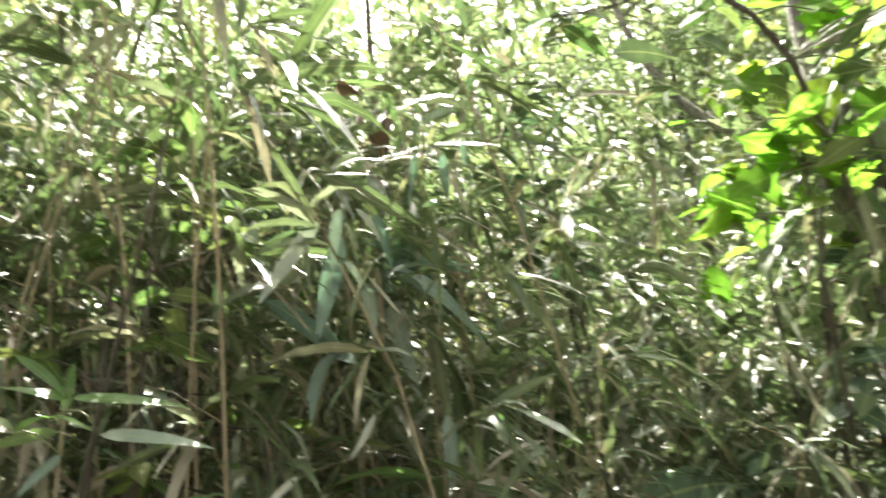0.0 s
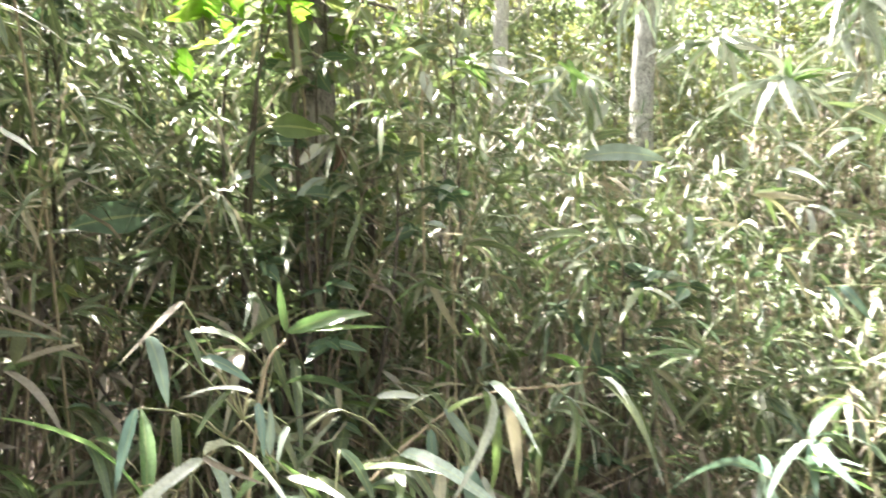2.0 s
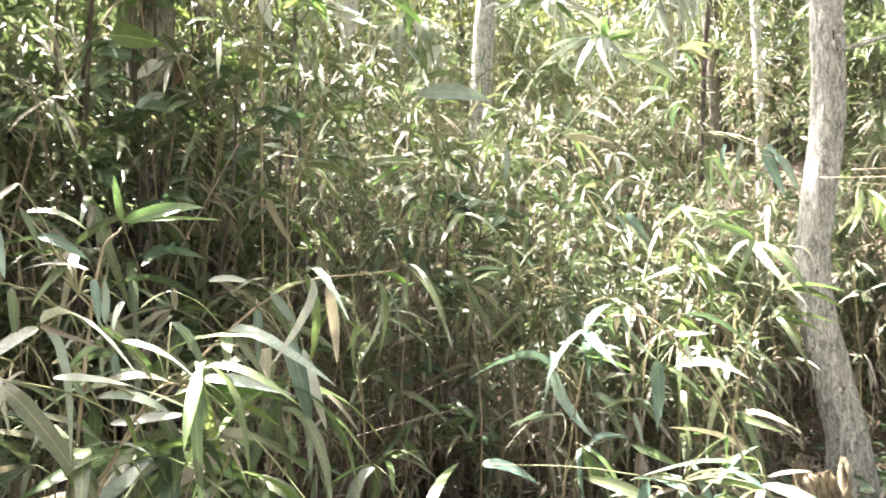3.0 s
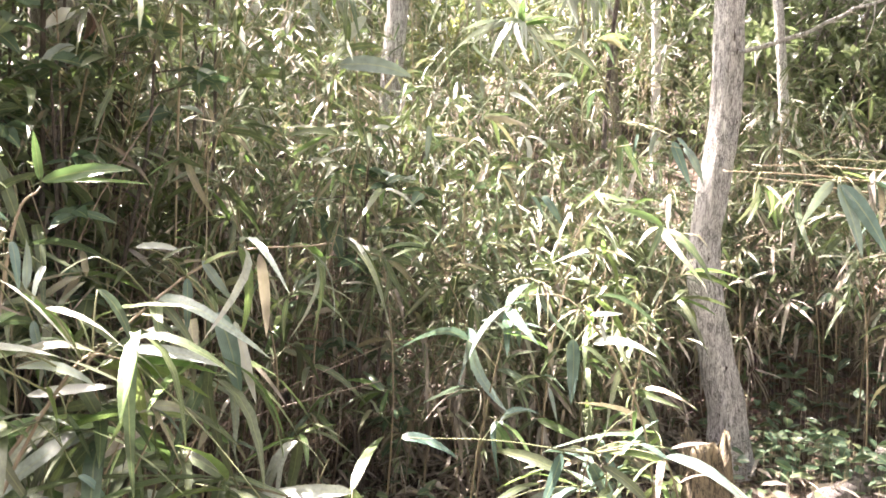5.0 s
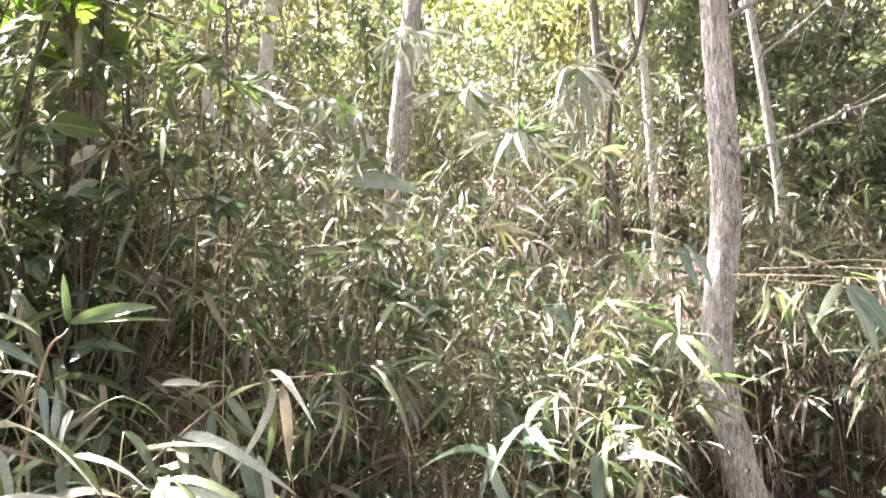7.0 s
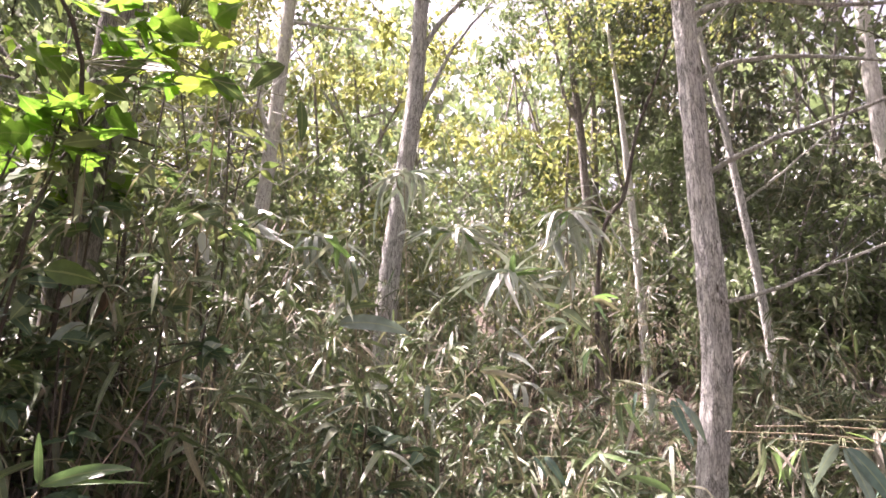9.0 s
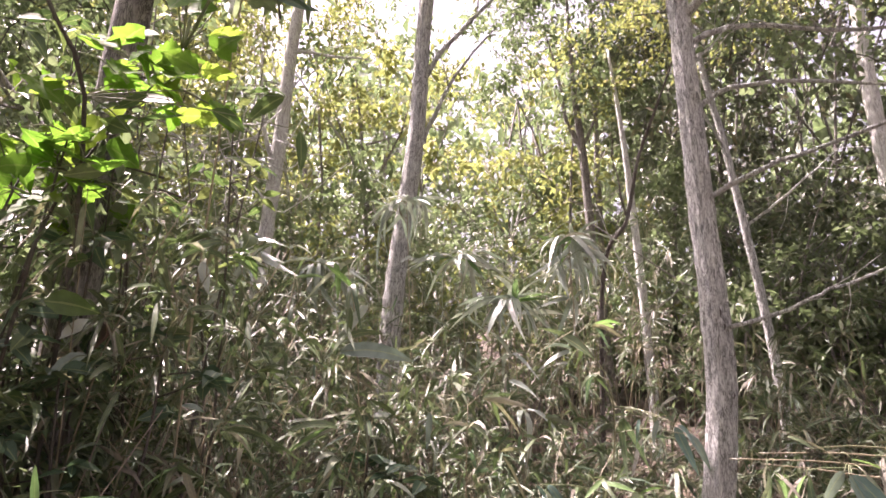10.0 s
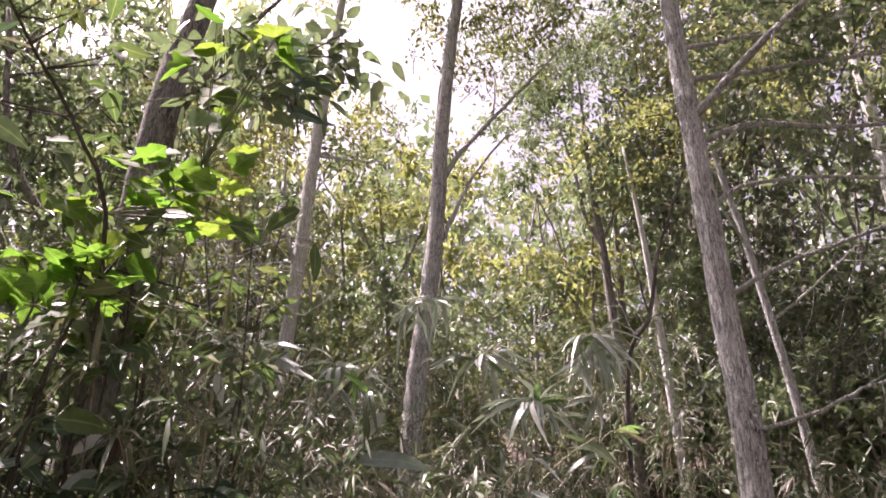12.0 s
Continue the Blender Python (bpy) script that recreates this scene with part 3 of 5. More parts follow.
def far_woods():
    """The wood that closes the view up the slope and all round: stems, and crowns of many small leaves from the ground up."""
    rng = np.random.default_rng(21)
    b = Build()
    spots = []
    for az in np.arange(-180, 180, 5.0):
        ahead = -50 < az < 95
        for ring in ((9.6, 12.5, 16.5) if ahead else (10.0,)):
            if ahead or rng.random() < 0.6:
                spots.append((az + rng.uniform(-2.5, 2.5), max(ring * rng.uniform(0.88, 1.15), 10.3 if -24 < az < 14 else 0), ahead))
    for a, r, ahead in spots:
        x, y = -math.sin(radians(a)) * r, math.cos(radians(a)) * r
        z0 = float(ground_z(x, y))
        lift = np.interp(a, [-180, -70, -22, -14, -11, -7, -5, -2, 1, 3, 5, 9, 11, 15, 18, 22, 27, 34, 38, 45, 49, 56, 75, 100, 180], [44, 46, 46, 46, 34, 31, 31, 31, 34, 38, 31, 32, 40, 40, 34, 42, 45, 48, 45, 44, 44, 48, 50, 50, 44])
        top = max(1.6 + r * math.tan(radians(float(lift) * rng.uniform(0.9, 1.03))), z0 + 4)
        # on this side darker leaf and stem materials stand in for shade
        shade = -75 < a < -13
        lean = rng.normal(0, 0.9, 2)
        line = spline([(x, y, z0 - 0.1), (x + lean[0] * 0.4, y + lean[1] * 0.4, (z0 + top) / 2), (x + lean[0], y + lean[1], z0 + (top - z0) * 0.78)], 6)
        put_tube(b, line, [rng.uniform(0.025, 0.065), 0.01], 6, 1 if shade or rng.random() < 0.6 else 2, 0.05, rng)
        tone = 4 if rng.random() < 0.38 else 0
        h = top - z0
        n = int(((34 + 6.5 * h) if r < 14 else (16 + 3 * h)) * (1.5 if shade else 1.0) if ahead else 18)
        wide = 0.9 + 0.08 * r
        masses = blob(rng, (x + lean[0] * 0.7, y + lean[1] * 0.7, z0 + h * 0.55), (wide, wide, h * 0.48), max(4, n // 7))
        c = np.concatenate([blob(rng, q, (0.42 + 0.016 * r, 0.42 + 0.016 * r, 0.3), 7) for q in masses])
        n = len(c)
        for _ in range(3):
            k = c[rng.integers(0, n)]
            put_tube(b, spline([line[int(rng.integers(2, 6))], (k + line[3]) / 2 + rng.normal(0, 0.2, 3), k], 4), [0.02, 0.004], 4, 1)
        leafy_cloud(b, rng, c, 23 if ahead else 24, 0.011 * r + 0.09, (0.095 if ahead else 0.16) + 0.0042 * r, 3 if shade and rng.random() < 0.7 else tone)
    return tagged(new("far_woods", b.mesh("far_woods", [OAK, BARK_MID, BARK, SHADED_LEAF, OAK_GREEN])), "sunlit young oak wood climbing the slope", "woods", kind="stuff")


far_woods()


def unseen_canopy():
    """Unseen trees added behind and beside the path; they close the sky over it and cut its light."""
    rng = np.random.default_rng(25)
    b = Build()
    for x, y, h in ((-3.6, -0.6, 8.5), (-2.2, -3.0, 9), (0.4, -3.6, 9), (2.6, -2.2, 8.5), (3.9, 0.6, 8.5), (1.2, -1.2, 9.5), (-1.4, -1.3, 9.5), (4.6, 2.6, 8.5)):
        z0 = float(ground_z(x, y))
        line = spline([(x, y, z0 - 0.1), (x + rng.normal(0, 0.2), y + rng.normal(0, 0.2), h * 0.5), (x + rng.normal(0, 0.5), y + rng.normal(0, 0.5), h)], 10)
        put_tube(b, line, [0.1, 0.02], 9, 1, 0.06, rng, 0.4)
        masses = blob(rng, (x, y, h * 0.8), (1.7, 1.7, 1.6), 12)
        for q in masses:
            put_tube(b, spline([line[6], (line[6] + q) / 2 + rng.normal(0, 0.2, 3), q], 5), [0.03, 0.006], 5, 1)
            leafy_cloud(b, rng, blob(rng, q, (0.7, 0.7, 0.4), 7), 30, 0.25, 0.11, 0)
    return tagged(new("trees_behind", b.mesh("trees_behind", [OAK, BARK])), "unseen leafy oaks added behind the path to dim the sky", "trees", kind="stuff")


unseen_canopy()


def wooded_hill():
    """The hill far behind: only its leaf masses show between the nearer crowns."""
    rng = np.random.default_rng(24)
    b = Build()
    n = 34000
    az = np.radians(rng.uniform(-60, 105, n))
    r = rng.uniform(23, 38, n)
    up = np.tan(np.radians(rng.uniform(3, 28, n) + 3.5 * np.sin(az * 23) + 2 * np.sin(az * 61)))
    p = np.stack([-np.sin(az) * r, np.cos(az) * r, 1.6 + r * up], 1) + rng.normal(0, 0.5, (n, 3))
    put_leaves(b, OVAL, p, rng.normal(0, 1, (n, 3)), rng.uniform(0.45, 0.95, n), rng.uniform(0.3, 0.55, n), rng, 0.2, 0.3, 0.7, 0)
    return tagged(new("wooded_hill", b.mesh("wooded_hill", [OAK_GREEN])), "distant wooded hillside behind the trees", "woods", kind="stuff")


wooded_hill()


def dark_understorey():
    """Evergreen bushes in the shade to the right; a few carry leaves coloured darker for that shade."""
    rng = np.random.default_rng(22)
    b = Build()
    for _ in range(20):
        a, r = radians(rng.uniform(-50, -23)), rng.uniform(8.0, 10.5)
        x, y = -math.sin(a) * r, math.cos(a) * r
        z0 = float(ground_z(x, y))
        h = rng.uniform(1.6, 3.2)
        for _ in range(2):
            put_tube(b, spline([(x, y, z0), (x + rng.normal(0, 0.3), y + rng.normal(0, 0.3), z0 + h * 0.5), (x + rng.normal(0, 0.7), y + rng.normal(0, 0.5), z0 + h)], 6), [0.022, 0.006], 5, 1)
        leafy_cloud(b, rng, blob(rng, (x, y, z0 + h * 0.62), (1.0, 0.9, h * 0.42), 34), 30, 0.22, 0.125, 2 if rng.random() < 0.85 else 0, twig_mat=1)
    return tagged(new("evergreen_bushes", b.mesh("evergreen_bushes", [SHADED_LEAF, BARK_MID, OAK_GREEN])), "grey-green evergreen undergrowth in the shade", "bushes", kind="stuff")


dark_understorey()


def hillside_bushes():
    """Leafy undergrowth under the trees up the slope."""
    rng = np.random.default_rng(23)
    b = Build()
    for i in range(110):
        a, r = radians(rng.uniform(-24, 75) if i < 90 else rng.uniform(-20, 35)), rng.uniform(8.4, 12.5)
        x, y = -math.sin(a) * r, math.cos(a) * r
        if math.hypot(x - 2.2, y - 7.3) < 1.1 or (-20 < math.degrees(a) < 12 and r < 9.6):
            continue
        z0 = float(ground_z(x, y))
        h = rng.uniform(1.6, 4.2) + (1.0 if i >= 90 else 0)
        for _ in range(2):
            put_tube(b, spline([(x, y, z0), (x + rng.normal(0, 0.5), y + rng.normal(0, 0.5), z0 + h * 0.5), (x + rng.normal(0, 1.1), y + rng.normal(0, 0.5), z0 + h)], 5), [0.014, 0.004], 4, 1)
        leafy_cloud(b, rng, blob(rng, (x, y, z0 + h * 0.5), (1.0, 0.9, h * 0.5), 22), 22, 0.2, 0.13, 2 if rng.random() < 0.6 else 0)
    return tagged(new("hillside_bushes", b.mesh("hillside_bushes", [OAK, BARK_MID, OAK_GREEN])), "leafy green undergrowth beneath the slope's trees", "bushes", kind="stuff")


hillside_bushes()


# ---- bamboo ----
def bamboo_pieces(rng, height, lean, leafy_from=0.3, branches=11, leaf=0.2, dry=0.25, fine=False, blade=BLADE):
    """A bamboo plant at the origin: its stem, and its sprays of leaves, each with its twig, as separate builds."""
    way = rng.uniform(0, 2 * math.pi)
    lx, ly = math.cos(way) * lean, math.sin(way) * lean
    line = spline([(0, 0, -0.03), (lx * 0.12, ly * 0.12, height * 0.4), (lx * 0.45, ly * 0.45, height * 0.78), (lx, ly, height)], 9 if fine else 6)
    stem = Build()
    put_tube(stem, line, [0.0045, 0.004, 0.0015], 5 if fine else 4)
    sprays = []
    for i in range(branches):
        s = leafy_from + (1 - leafy_from) * ((i + rng.uniform(0, 0.9)) / branches)
        q = s * (len(line) - 1)
        k = min(int(q), len(line) - 2)
        p = line[k] + (line[k + 1] - line[k]) * (q - k)
        a = rng.uniform(0, 2 * math.pi)
        out = np.array([math.cos(a), math.sin(a), rng.uniform(0.3, 1.1)])
        reach = rng.uniform(0.1, 0.32) * (1.15 - 0.6 * s)
        b = Build()
        e = p + unit(out) * reach
        put_tube(b, spline([p, p + unit(out) * reach * 0.5 + np.array([0, 0, 0.02]), e], 2), [0.002, 0.001], 3, 2)
        n = int(rng.integers(5, 10))
        spread = rng.normal(0, 0.6, (n, 3))
        d = unit(out) + spread + np.array([0, 0, -0.15])
        size = leaf * rng.uniform(0.55, 1.25, n)
        base = e - unit(out) * (rng.uniform(0, 0.4, (n, 1)) * reach)
        dead = rng.random(n) < dry * (1.6 if s < 0.5 else 0.3)
        for m, pick in ((0, ~dead), (1, dead)):
            if pick.any():
                put_leaves(b, BLADE_FINE if fine else blade, base[pick], d[pick] + (np.array([0, 0, -0.9]) if m else 0), size[pick], size[pick] * rng.uniform(0.075, 0.135, pick.sum()), rng, 0.45, 0.22, 0.6, m)
        sprays.append(b)
    return stem, sprays


LEAFMATS = [BAMBOO, DRY, CULM]
rb = np.random.default_rng(31)


def near_edge(az):
    """How near the thicket comes, by bearing in degrees (left positive)."""
    return np.interp(az, [-60, -34, -27, -22, -14, 4, 12, 22, 34, 50, 75, 100], [3.6, 4.2, 4.75, 4.5, 3.9, 3.5, 3.2, 2.85, 2.6, 2.35, 2.4, 2.4])


def tall(az, r):
    """The thicket's height there."""
    return np.interp(az, [-60, -25, -10, 5, 20, 35, 60, 100], [1.5, 1.3, 1.5, 1.9, 2.15, 2.5, 3.4, 3.6]) + np.interp(az, [-15, 0], [0.0, 0.07]) * np.clip(r - 3, 0, 5) + np.interp(az, [-32, -25, -12, 0, 30, 45], [0.2, 0.3, 0.32, 0.2, 0.18, 0.0]) * np.clip(r - 4.5, 0, 3)


HEIGHTS = (1.3, 1.8, 2.4, 3.1)
PROTO = []
for high in HEIGHTS:
    for i in range(4):
        stem, sprays = bamboo_pieces(rb, high, rb.uniform(0.1, 0.28) * high, rb.uniform(0.28, 0.45), int(high * 5.6), 0.195, rb.uniform(0.1, 0.28))
        PROTO.append((stem, sprays, stem.mesh("stem", [CULM]), [s.mesh("leaf_spray", LEAFMATS) for s in sprays]))


def pick(rng, height, each):
    """A plant of about that height: its number, and the small stretch that is left to do."""
    c = int(np.argmin([abs(math.log(height / h)) for h in HEIGHTS]))
    return c * each + int(rng.integers(0, each)), height / HEIGHTS[c]


def thicket_spots(rng, r0, r1, density, az0=-50, az1=100):
    """Scattered places between two distances past the thicket's edge."""
    out = []
    area = (az1 - az0) / 360 * math.pi * ((r1 + 3) ** 2 - (r0 + 3) ** 2)
    for _ in range(int(area * density)):
        az = rng.uniform(az0, az1)
        e = float(near_edge(az))
        r = e + math.sqrt(rng.uniform(r0 ** 2, r1 ** 2)) if r0 else e + rng.uniform(0, r1)
        out.append((az, r))
    return out


count = 0
for az, r in thicket_spots(rb, 0, 1.3, 22):
    if count >= 205:
        break
    x, y = -math.sin(radians(az)) * r, math.cos(radians(az)) * r
    if math.hypot(x - 1.66, y - 3.97) < 0.25 or math.hypot(x + 1.5, y - 2.8) < 0.15:
        continue
    number, k = pick(rb, float(tall(az, r)) * rb.uniform(0.7, 1.12), 4)
    stem, sprays, stem_mesh, spray_meshes = PROTO[number]
    plant = thing("bamboo_plant", (x, y, float(ground_z(x, y))), "leafy dwarf bamboo with green and dried leaves in a thicket", "bamboo", "thicket bamboo")
    plant.rotation_euler = (rb.normal(0, 0.06), rb.normal(0, 0.06), rb.uniform(0, 6.28))
    plant.scale = (k, k, k)
    part("stem", stem_mesh, plant)
    for m in spray_meshes:
        part("leaf_spray", m, plant)
    count += 1


def thicket_rest():
    """The rest of the thicket, up the slope."""
    rng = np.random.default_rng(33)
    protos = []
    for high in HEIGHTS:
        for i in range(3):
            stem, sprays = bamboo_pieces(rng, high, rng.uniform(0.1, 0.28) * high, rng.uniform(0.28, 0.45), int(high * 5.3), 0.18, rng.uniform(0.1, 0.28), blade=BLADE_FAR)
            b = Build()
            v, f, uv, m = stem.arrays()
            b.add(v, f, uv, 2)
            for s in sprays:
                v, f, uv, m = s.arrays()
                b.add(v, f, uv, 0)
                b.m[-1][:] = m
            protos.append(b.arrays())
    out = Build()
    for az, r in thicket_spots(rng, 0.0, 2.0, 17) + thicket_spots(rng, 1.6, 5.0, 7) + thicket_spots(rng, 4.5, 8.0, 1.6):
        x, y = -math.sin(radians(az)) * r, math.cos(radians(az)) * r
        if math.hypot(x - 1.66, y - 3.97) < 0.25 or math.hypot(x + 1.5, y - 2.8) < 0.15:
            continue
        number, k = pick(rng, float(tall(az, r)) * rng.uniform(0.72, 1.15), 3)
        v, f, uv, m = protos[number]
        a = rng.uniform(0, 6.28)
        c, s = math.cos(a), math.sin(a)
        w = np.stack([(v[:, 0] * c - v[:, 1] * s) * k + x, (v[:, 0] * s + v[:, 1] * c) * k + y, v[:, 2] * k + float(ground_z(x, y))], 1)
        out.add(w, f, uv, 0)
        out.m[-1][:] = m
    return tagged(new("bamboo_thicket", out.mesh("bamboo_thicket", LEAFMATS)), "dense dwarf bamboo thicket covering the slope", "bamboo", kind="stuff")


thicket_rest()


# ---- leaf litter ----
def litter():
    rng = np.random.default_rng(41)
    b = Build()
    n = 6500
    x = rng.uniform(-4, 5, n)
    y = rng.uniform(-2, 8, n)
    p = np.stack([x, y, ground_z(x, y) + rng.uniform(0.004, 0.03, n)], 1)
    d = np.stack([rng.normal(0, 1, n), rng.normal(0, 1, n), rng.normal(0, 0.18, n)], 1)
    half = n // 2
    put_leaves(b, BLADE_FAR, p[:half], d[:half], rng.uniform(0.08, 0.2, half), rng.uniform(0.012, 0.026, half), rng, 0.06, 0.3, 0.5, 0)
    put_leaves(b, OVAL, p[half:], d[half:], rng.uniform(0.04, 0.1, n - half), rng.uniform(0.025, 0.05, n - half), rng, 0.06, 0.3, 0.5, 0)
    # a drift of pale fallen leaves caught among the stems beside the oak
    k = 2200
    x, y = np.concatenate([rng.normal(1.0, 0.35, k // 2), rng.normal(0.2, 0.8, k - k // 2)]), np.concatenate([rng.normal(4.1, 0.3, k // 2), rng.normal(3.9, 0.4, k - k // 2)])
    p = np.stack([x, y, ground_z(x, y) + np.abs(rng.normal(0, 0.09, k))], 1)
    put_leaves(b, BLADE_FAR, p, rng.normal(0, 1, (k, 3)) * np.array([1, 1, 0.5]), rng.uniform(0.09, 0.2, k), rng.uniform(0.015, 0.03, k), rng, 0.15, 0.3, 0.8, 0)
    return tagged(new("leaf_litter", b.mesh("leaf_litter", [DRY])), "dry tan fallen leaves on the soil", "leaf litter", kind="stuff")


litter()


def dead_stems():
    """Bare dry stems leaning every way in the thicket."""
    rng = np.random.default_rng(43)
    b = Build()
    for i in range(1750):
        az = rng.uniform(-45, 95) if i < 1200 else rng.uniform(4, 32)
        r = float(near_edge(az)) + (rng.uniform(0.15, 3.5) if i < 1200 else rng.uniform(-0.05, 0.9))
        x, y = -math.sin(radians(az)) * r, math.cos(radians(az)) * r
        if math.hypot(x - 1.66, y - 3.97) < 0.3 or math.hypot(x + 1.5, y - 2.8) < 0.2 or (az < -14 and rng.random() < 0.6):
            continue
        z = float(ground_z(x, y))
        low = rng.random() < 0.6
        h = float(tall(az, r)) * (rng.uniform(0.15, 0.45) if low else rng.uniform(0.4, 0.85))
        lean = np.clip(rng.normal(0, 0.7 if low else 0.16, 2), -1.2 if low else -0.3, 1.2 if low else 0.3) * h
        lean[1] = abs(lean[1])
        put_tube(b, spline([(x, y, z), (x + lean[0] * 0.4, y + lean[1] * 0.4, z + h * 0.6), (x + lean[0], y + lean[1], z + h * rng.uniform(0.75, 1))], 4), [0.0045, 0.002], 3, 0)
    return tagged(new("dead_bamboo_stems", b.mesh("dead_bamboo_stems", [STRAW])), "bare straw-coloured dead bamboo stems", "dead stems", kind="stuff")


dead_stems()


# ---- plants that stand out in front of the thicket ----
def frame_of(d, roll, rng):
    d = unit(d)
    side = unit(np.cross(d, [0, 0, 1.0]) + np.array([1e-4, 0, 0]))
    nrm = np.cross(side, d)
    c, s = math.cos(roll), math.sin(roll)
    return d, side * c + nrm * s, nrm * c - side * s


def leaf_meshes(name, template, ratio, mat, n, droop, fold, seed):
    """A few single leaves one metre long, along x, that many leaf objects share."""
    rng = np.random.default_rng(seed)
    out = []
    for _ in range(n):
        b = Build()
        put_leaves(b, template, [(0, 0, 0)], [(1, 0, 0.0)], 1.0, ratio * rng.uniform(0.85, 1.2), rng, droop, fold, 0.0)
        out.append(b.mesh(name, [mat]))
    return out


L_WIDE = leaf_meshes("leaf", BLADE_FINE, 0.18, BAMBOO_WIDE, 6, 0.8, 0.2, 58)
L_GREEN = leaf_meshes("leaf", BLADE_FINE, 0.135, BAMBOO, 8, 0.95, 0.25, 51)
L_SUN_PALE = leaf_meshes("leaf", BLADE_FINE, 0.14, SUN_PALE, 6, 0.9, 0.3, 59)
L_YOUNG = leaf_meshes("leaf", BLADE_FINE, 0.15, BAMBOO_TOP, 4, 0.35, 0.25, 52)
L_DRY = leaf_meshes("leaf", BLADE_FINE, 0.095, DRY, 4, 0.6, 0.6, 53)
L_EVER = leaf_meshes("leaf", BROAD, 0.42, EVERGREEN, 5, 0.2, 0.25, 54)
L_OLIVE = leaf_meshes("leaf", BROAD, 0.4, OLIVE, 5, 0.25, 0.25, 63)
L_LIME = leaf_meshes("leaf", LOBED, 0.8, LIME, 5, 0.12, 0.12, 55)
L_RUST = leaf_meshes("dead_leaf", BROAD, 0.6, RUST, 2, 0.5, 0.7, 56)
rf = np.random.default_rng(57)


def put_leaf(parent, p, d, length, meshes, roll=None, name="leaf", label=""):
    d, side, nrm = frame_of(d, rf.normal(0, 0.5) if roll is None else roll, rf)
    o = part(name, meshes[int(rf.integers(0, len(meshes)))], parent, label)
    m = Matrix(((d[0], -side[0], nrm[0], p[0]), (d[1], -side[1], nrm[1], p[1]), (d[2], -side[2], nrm[2], p[2]), (0, 0, 0, 1)))
    o.matrix_basis = m @ Matrix.Diagonal((length, length, length, 1))
    return o


LINES = {}


BLADES = {"green": (0.14, BAMBOO, BLADE_FINE), "pale": (0.15, SUN_PALE, BLADE_FINE), "wide": (0.19, BAMBOO_WIDE, BLADE_FINE), "dry": (0.12, DRY, BLADE_FINE), "young": (0.17, BAMBOO_TOP, BLADE_FINE),
          "yellow": (0.05, BAMBOO_TOP, BLADE_FINE), "ever": (0.36, EVERGREEN, BROAD), "oval": (0.42, EVERGREEN, BROAD), "mid_oval": (0.42, EVERGREEN, BROAD), "pale_oval": (0.3, SUN_PALE, BROAD),
          "grey_oval": (0.34, SUN_PALE, BROAD), "lime": (0.95, LIME, LOBED), "olive": (0.4, OLIVE, BROAD)}


def arched_leaf(p, q, face, ratio, mat, template, sag):
    """One leaf that rises from its base and bows over to its tip, with a little twist along it."""
    T, F = template
    size = float(np.linalg.norm(q - p))
    top = (p + q) / 2 + np.array([0, 0, sag * size]) + rf.normal(0, 0.05 * size, 3)
    u = T[:, 1:2]
    line = p * (1 - u) ** 2 + 2 * top * u * (1 - u) + q * u ** 2
    tang = unit(2 * (top - p) * (1 - u) + 2 * (q - top) * u)
    n = unit(face - tang * (tang @ face)[:, None])
    side = np.cross(tang, n)
    w = rf.normal(0, 0.7) * u + rf.normal(0, 0.25)
    side, n = side * np.cos(w) + n * np.sin(w), n * np.cos(w) - side * np.sin(w)
    half = ratio * size * 0.5
    V = line + side * T[:, :1] * half + n * np.abs(T[:, :1]) * half * rf.uniform(0.05, 0.4)
    b = Build()
    b.add(V, F, np.stack([0.5 + 0.5 * np.sign(T[:, 0]) * T[:, 2], T[:, 1]], 1))
    return b.mesh("leaf", [mat])


def add_leaves(plant, leaves, towards, lift=0.7, stray=0.3, sag=0.22):
    """Single leaves from base to tip, each on a twig from the nearest place of the plant's stem; their faces turn towards a place."""
    base = np.array(plant.location)
    line = LINES[plant.name]
    for kind, x0, y0, z0, x1, y1, z1 in leaves:
        p, q = np.array((x0, y0, z0)) - base, np.array((x1, y1, z1)) - base
        low = line - np.array([0, 0, 0.04])
        k = int(np.argmin(np.linalg.norm(low - p, axis=1)))
        b = Build()
        put_tube(b, spline([line[k], (line[k] + p) / 2 + np.array([0, 0, 0.02]), p], 5), [0.0026, 0.0014], 5)
        twig = part("twig", b.mesh("twig", [GREEN_STEM]), plant)
        n = unit(np.array(towards) - base - p) + np.array([0, 0, lift]) + rf.normal(0, stray, 3)
        width, mat, template = BLADES[kind]
        part("leaf", arched_leaf(p, q, n, width * rf.uniform(0.85, 1.2), mat, template, sag * rf.uniform(0.4, 1.5)), twig)


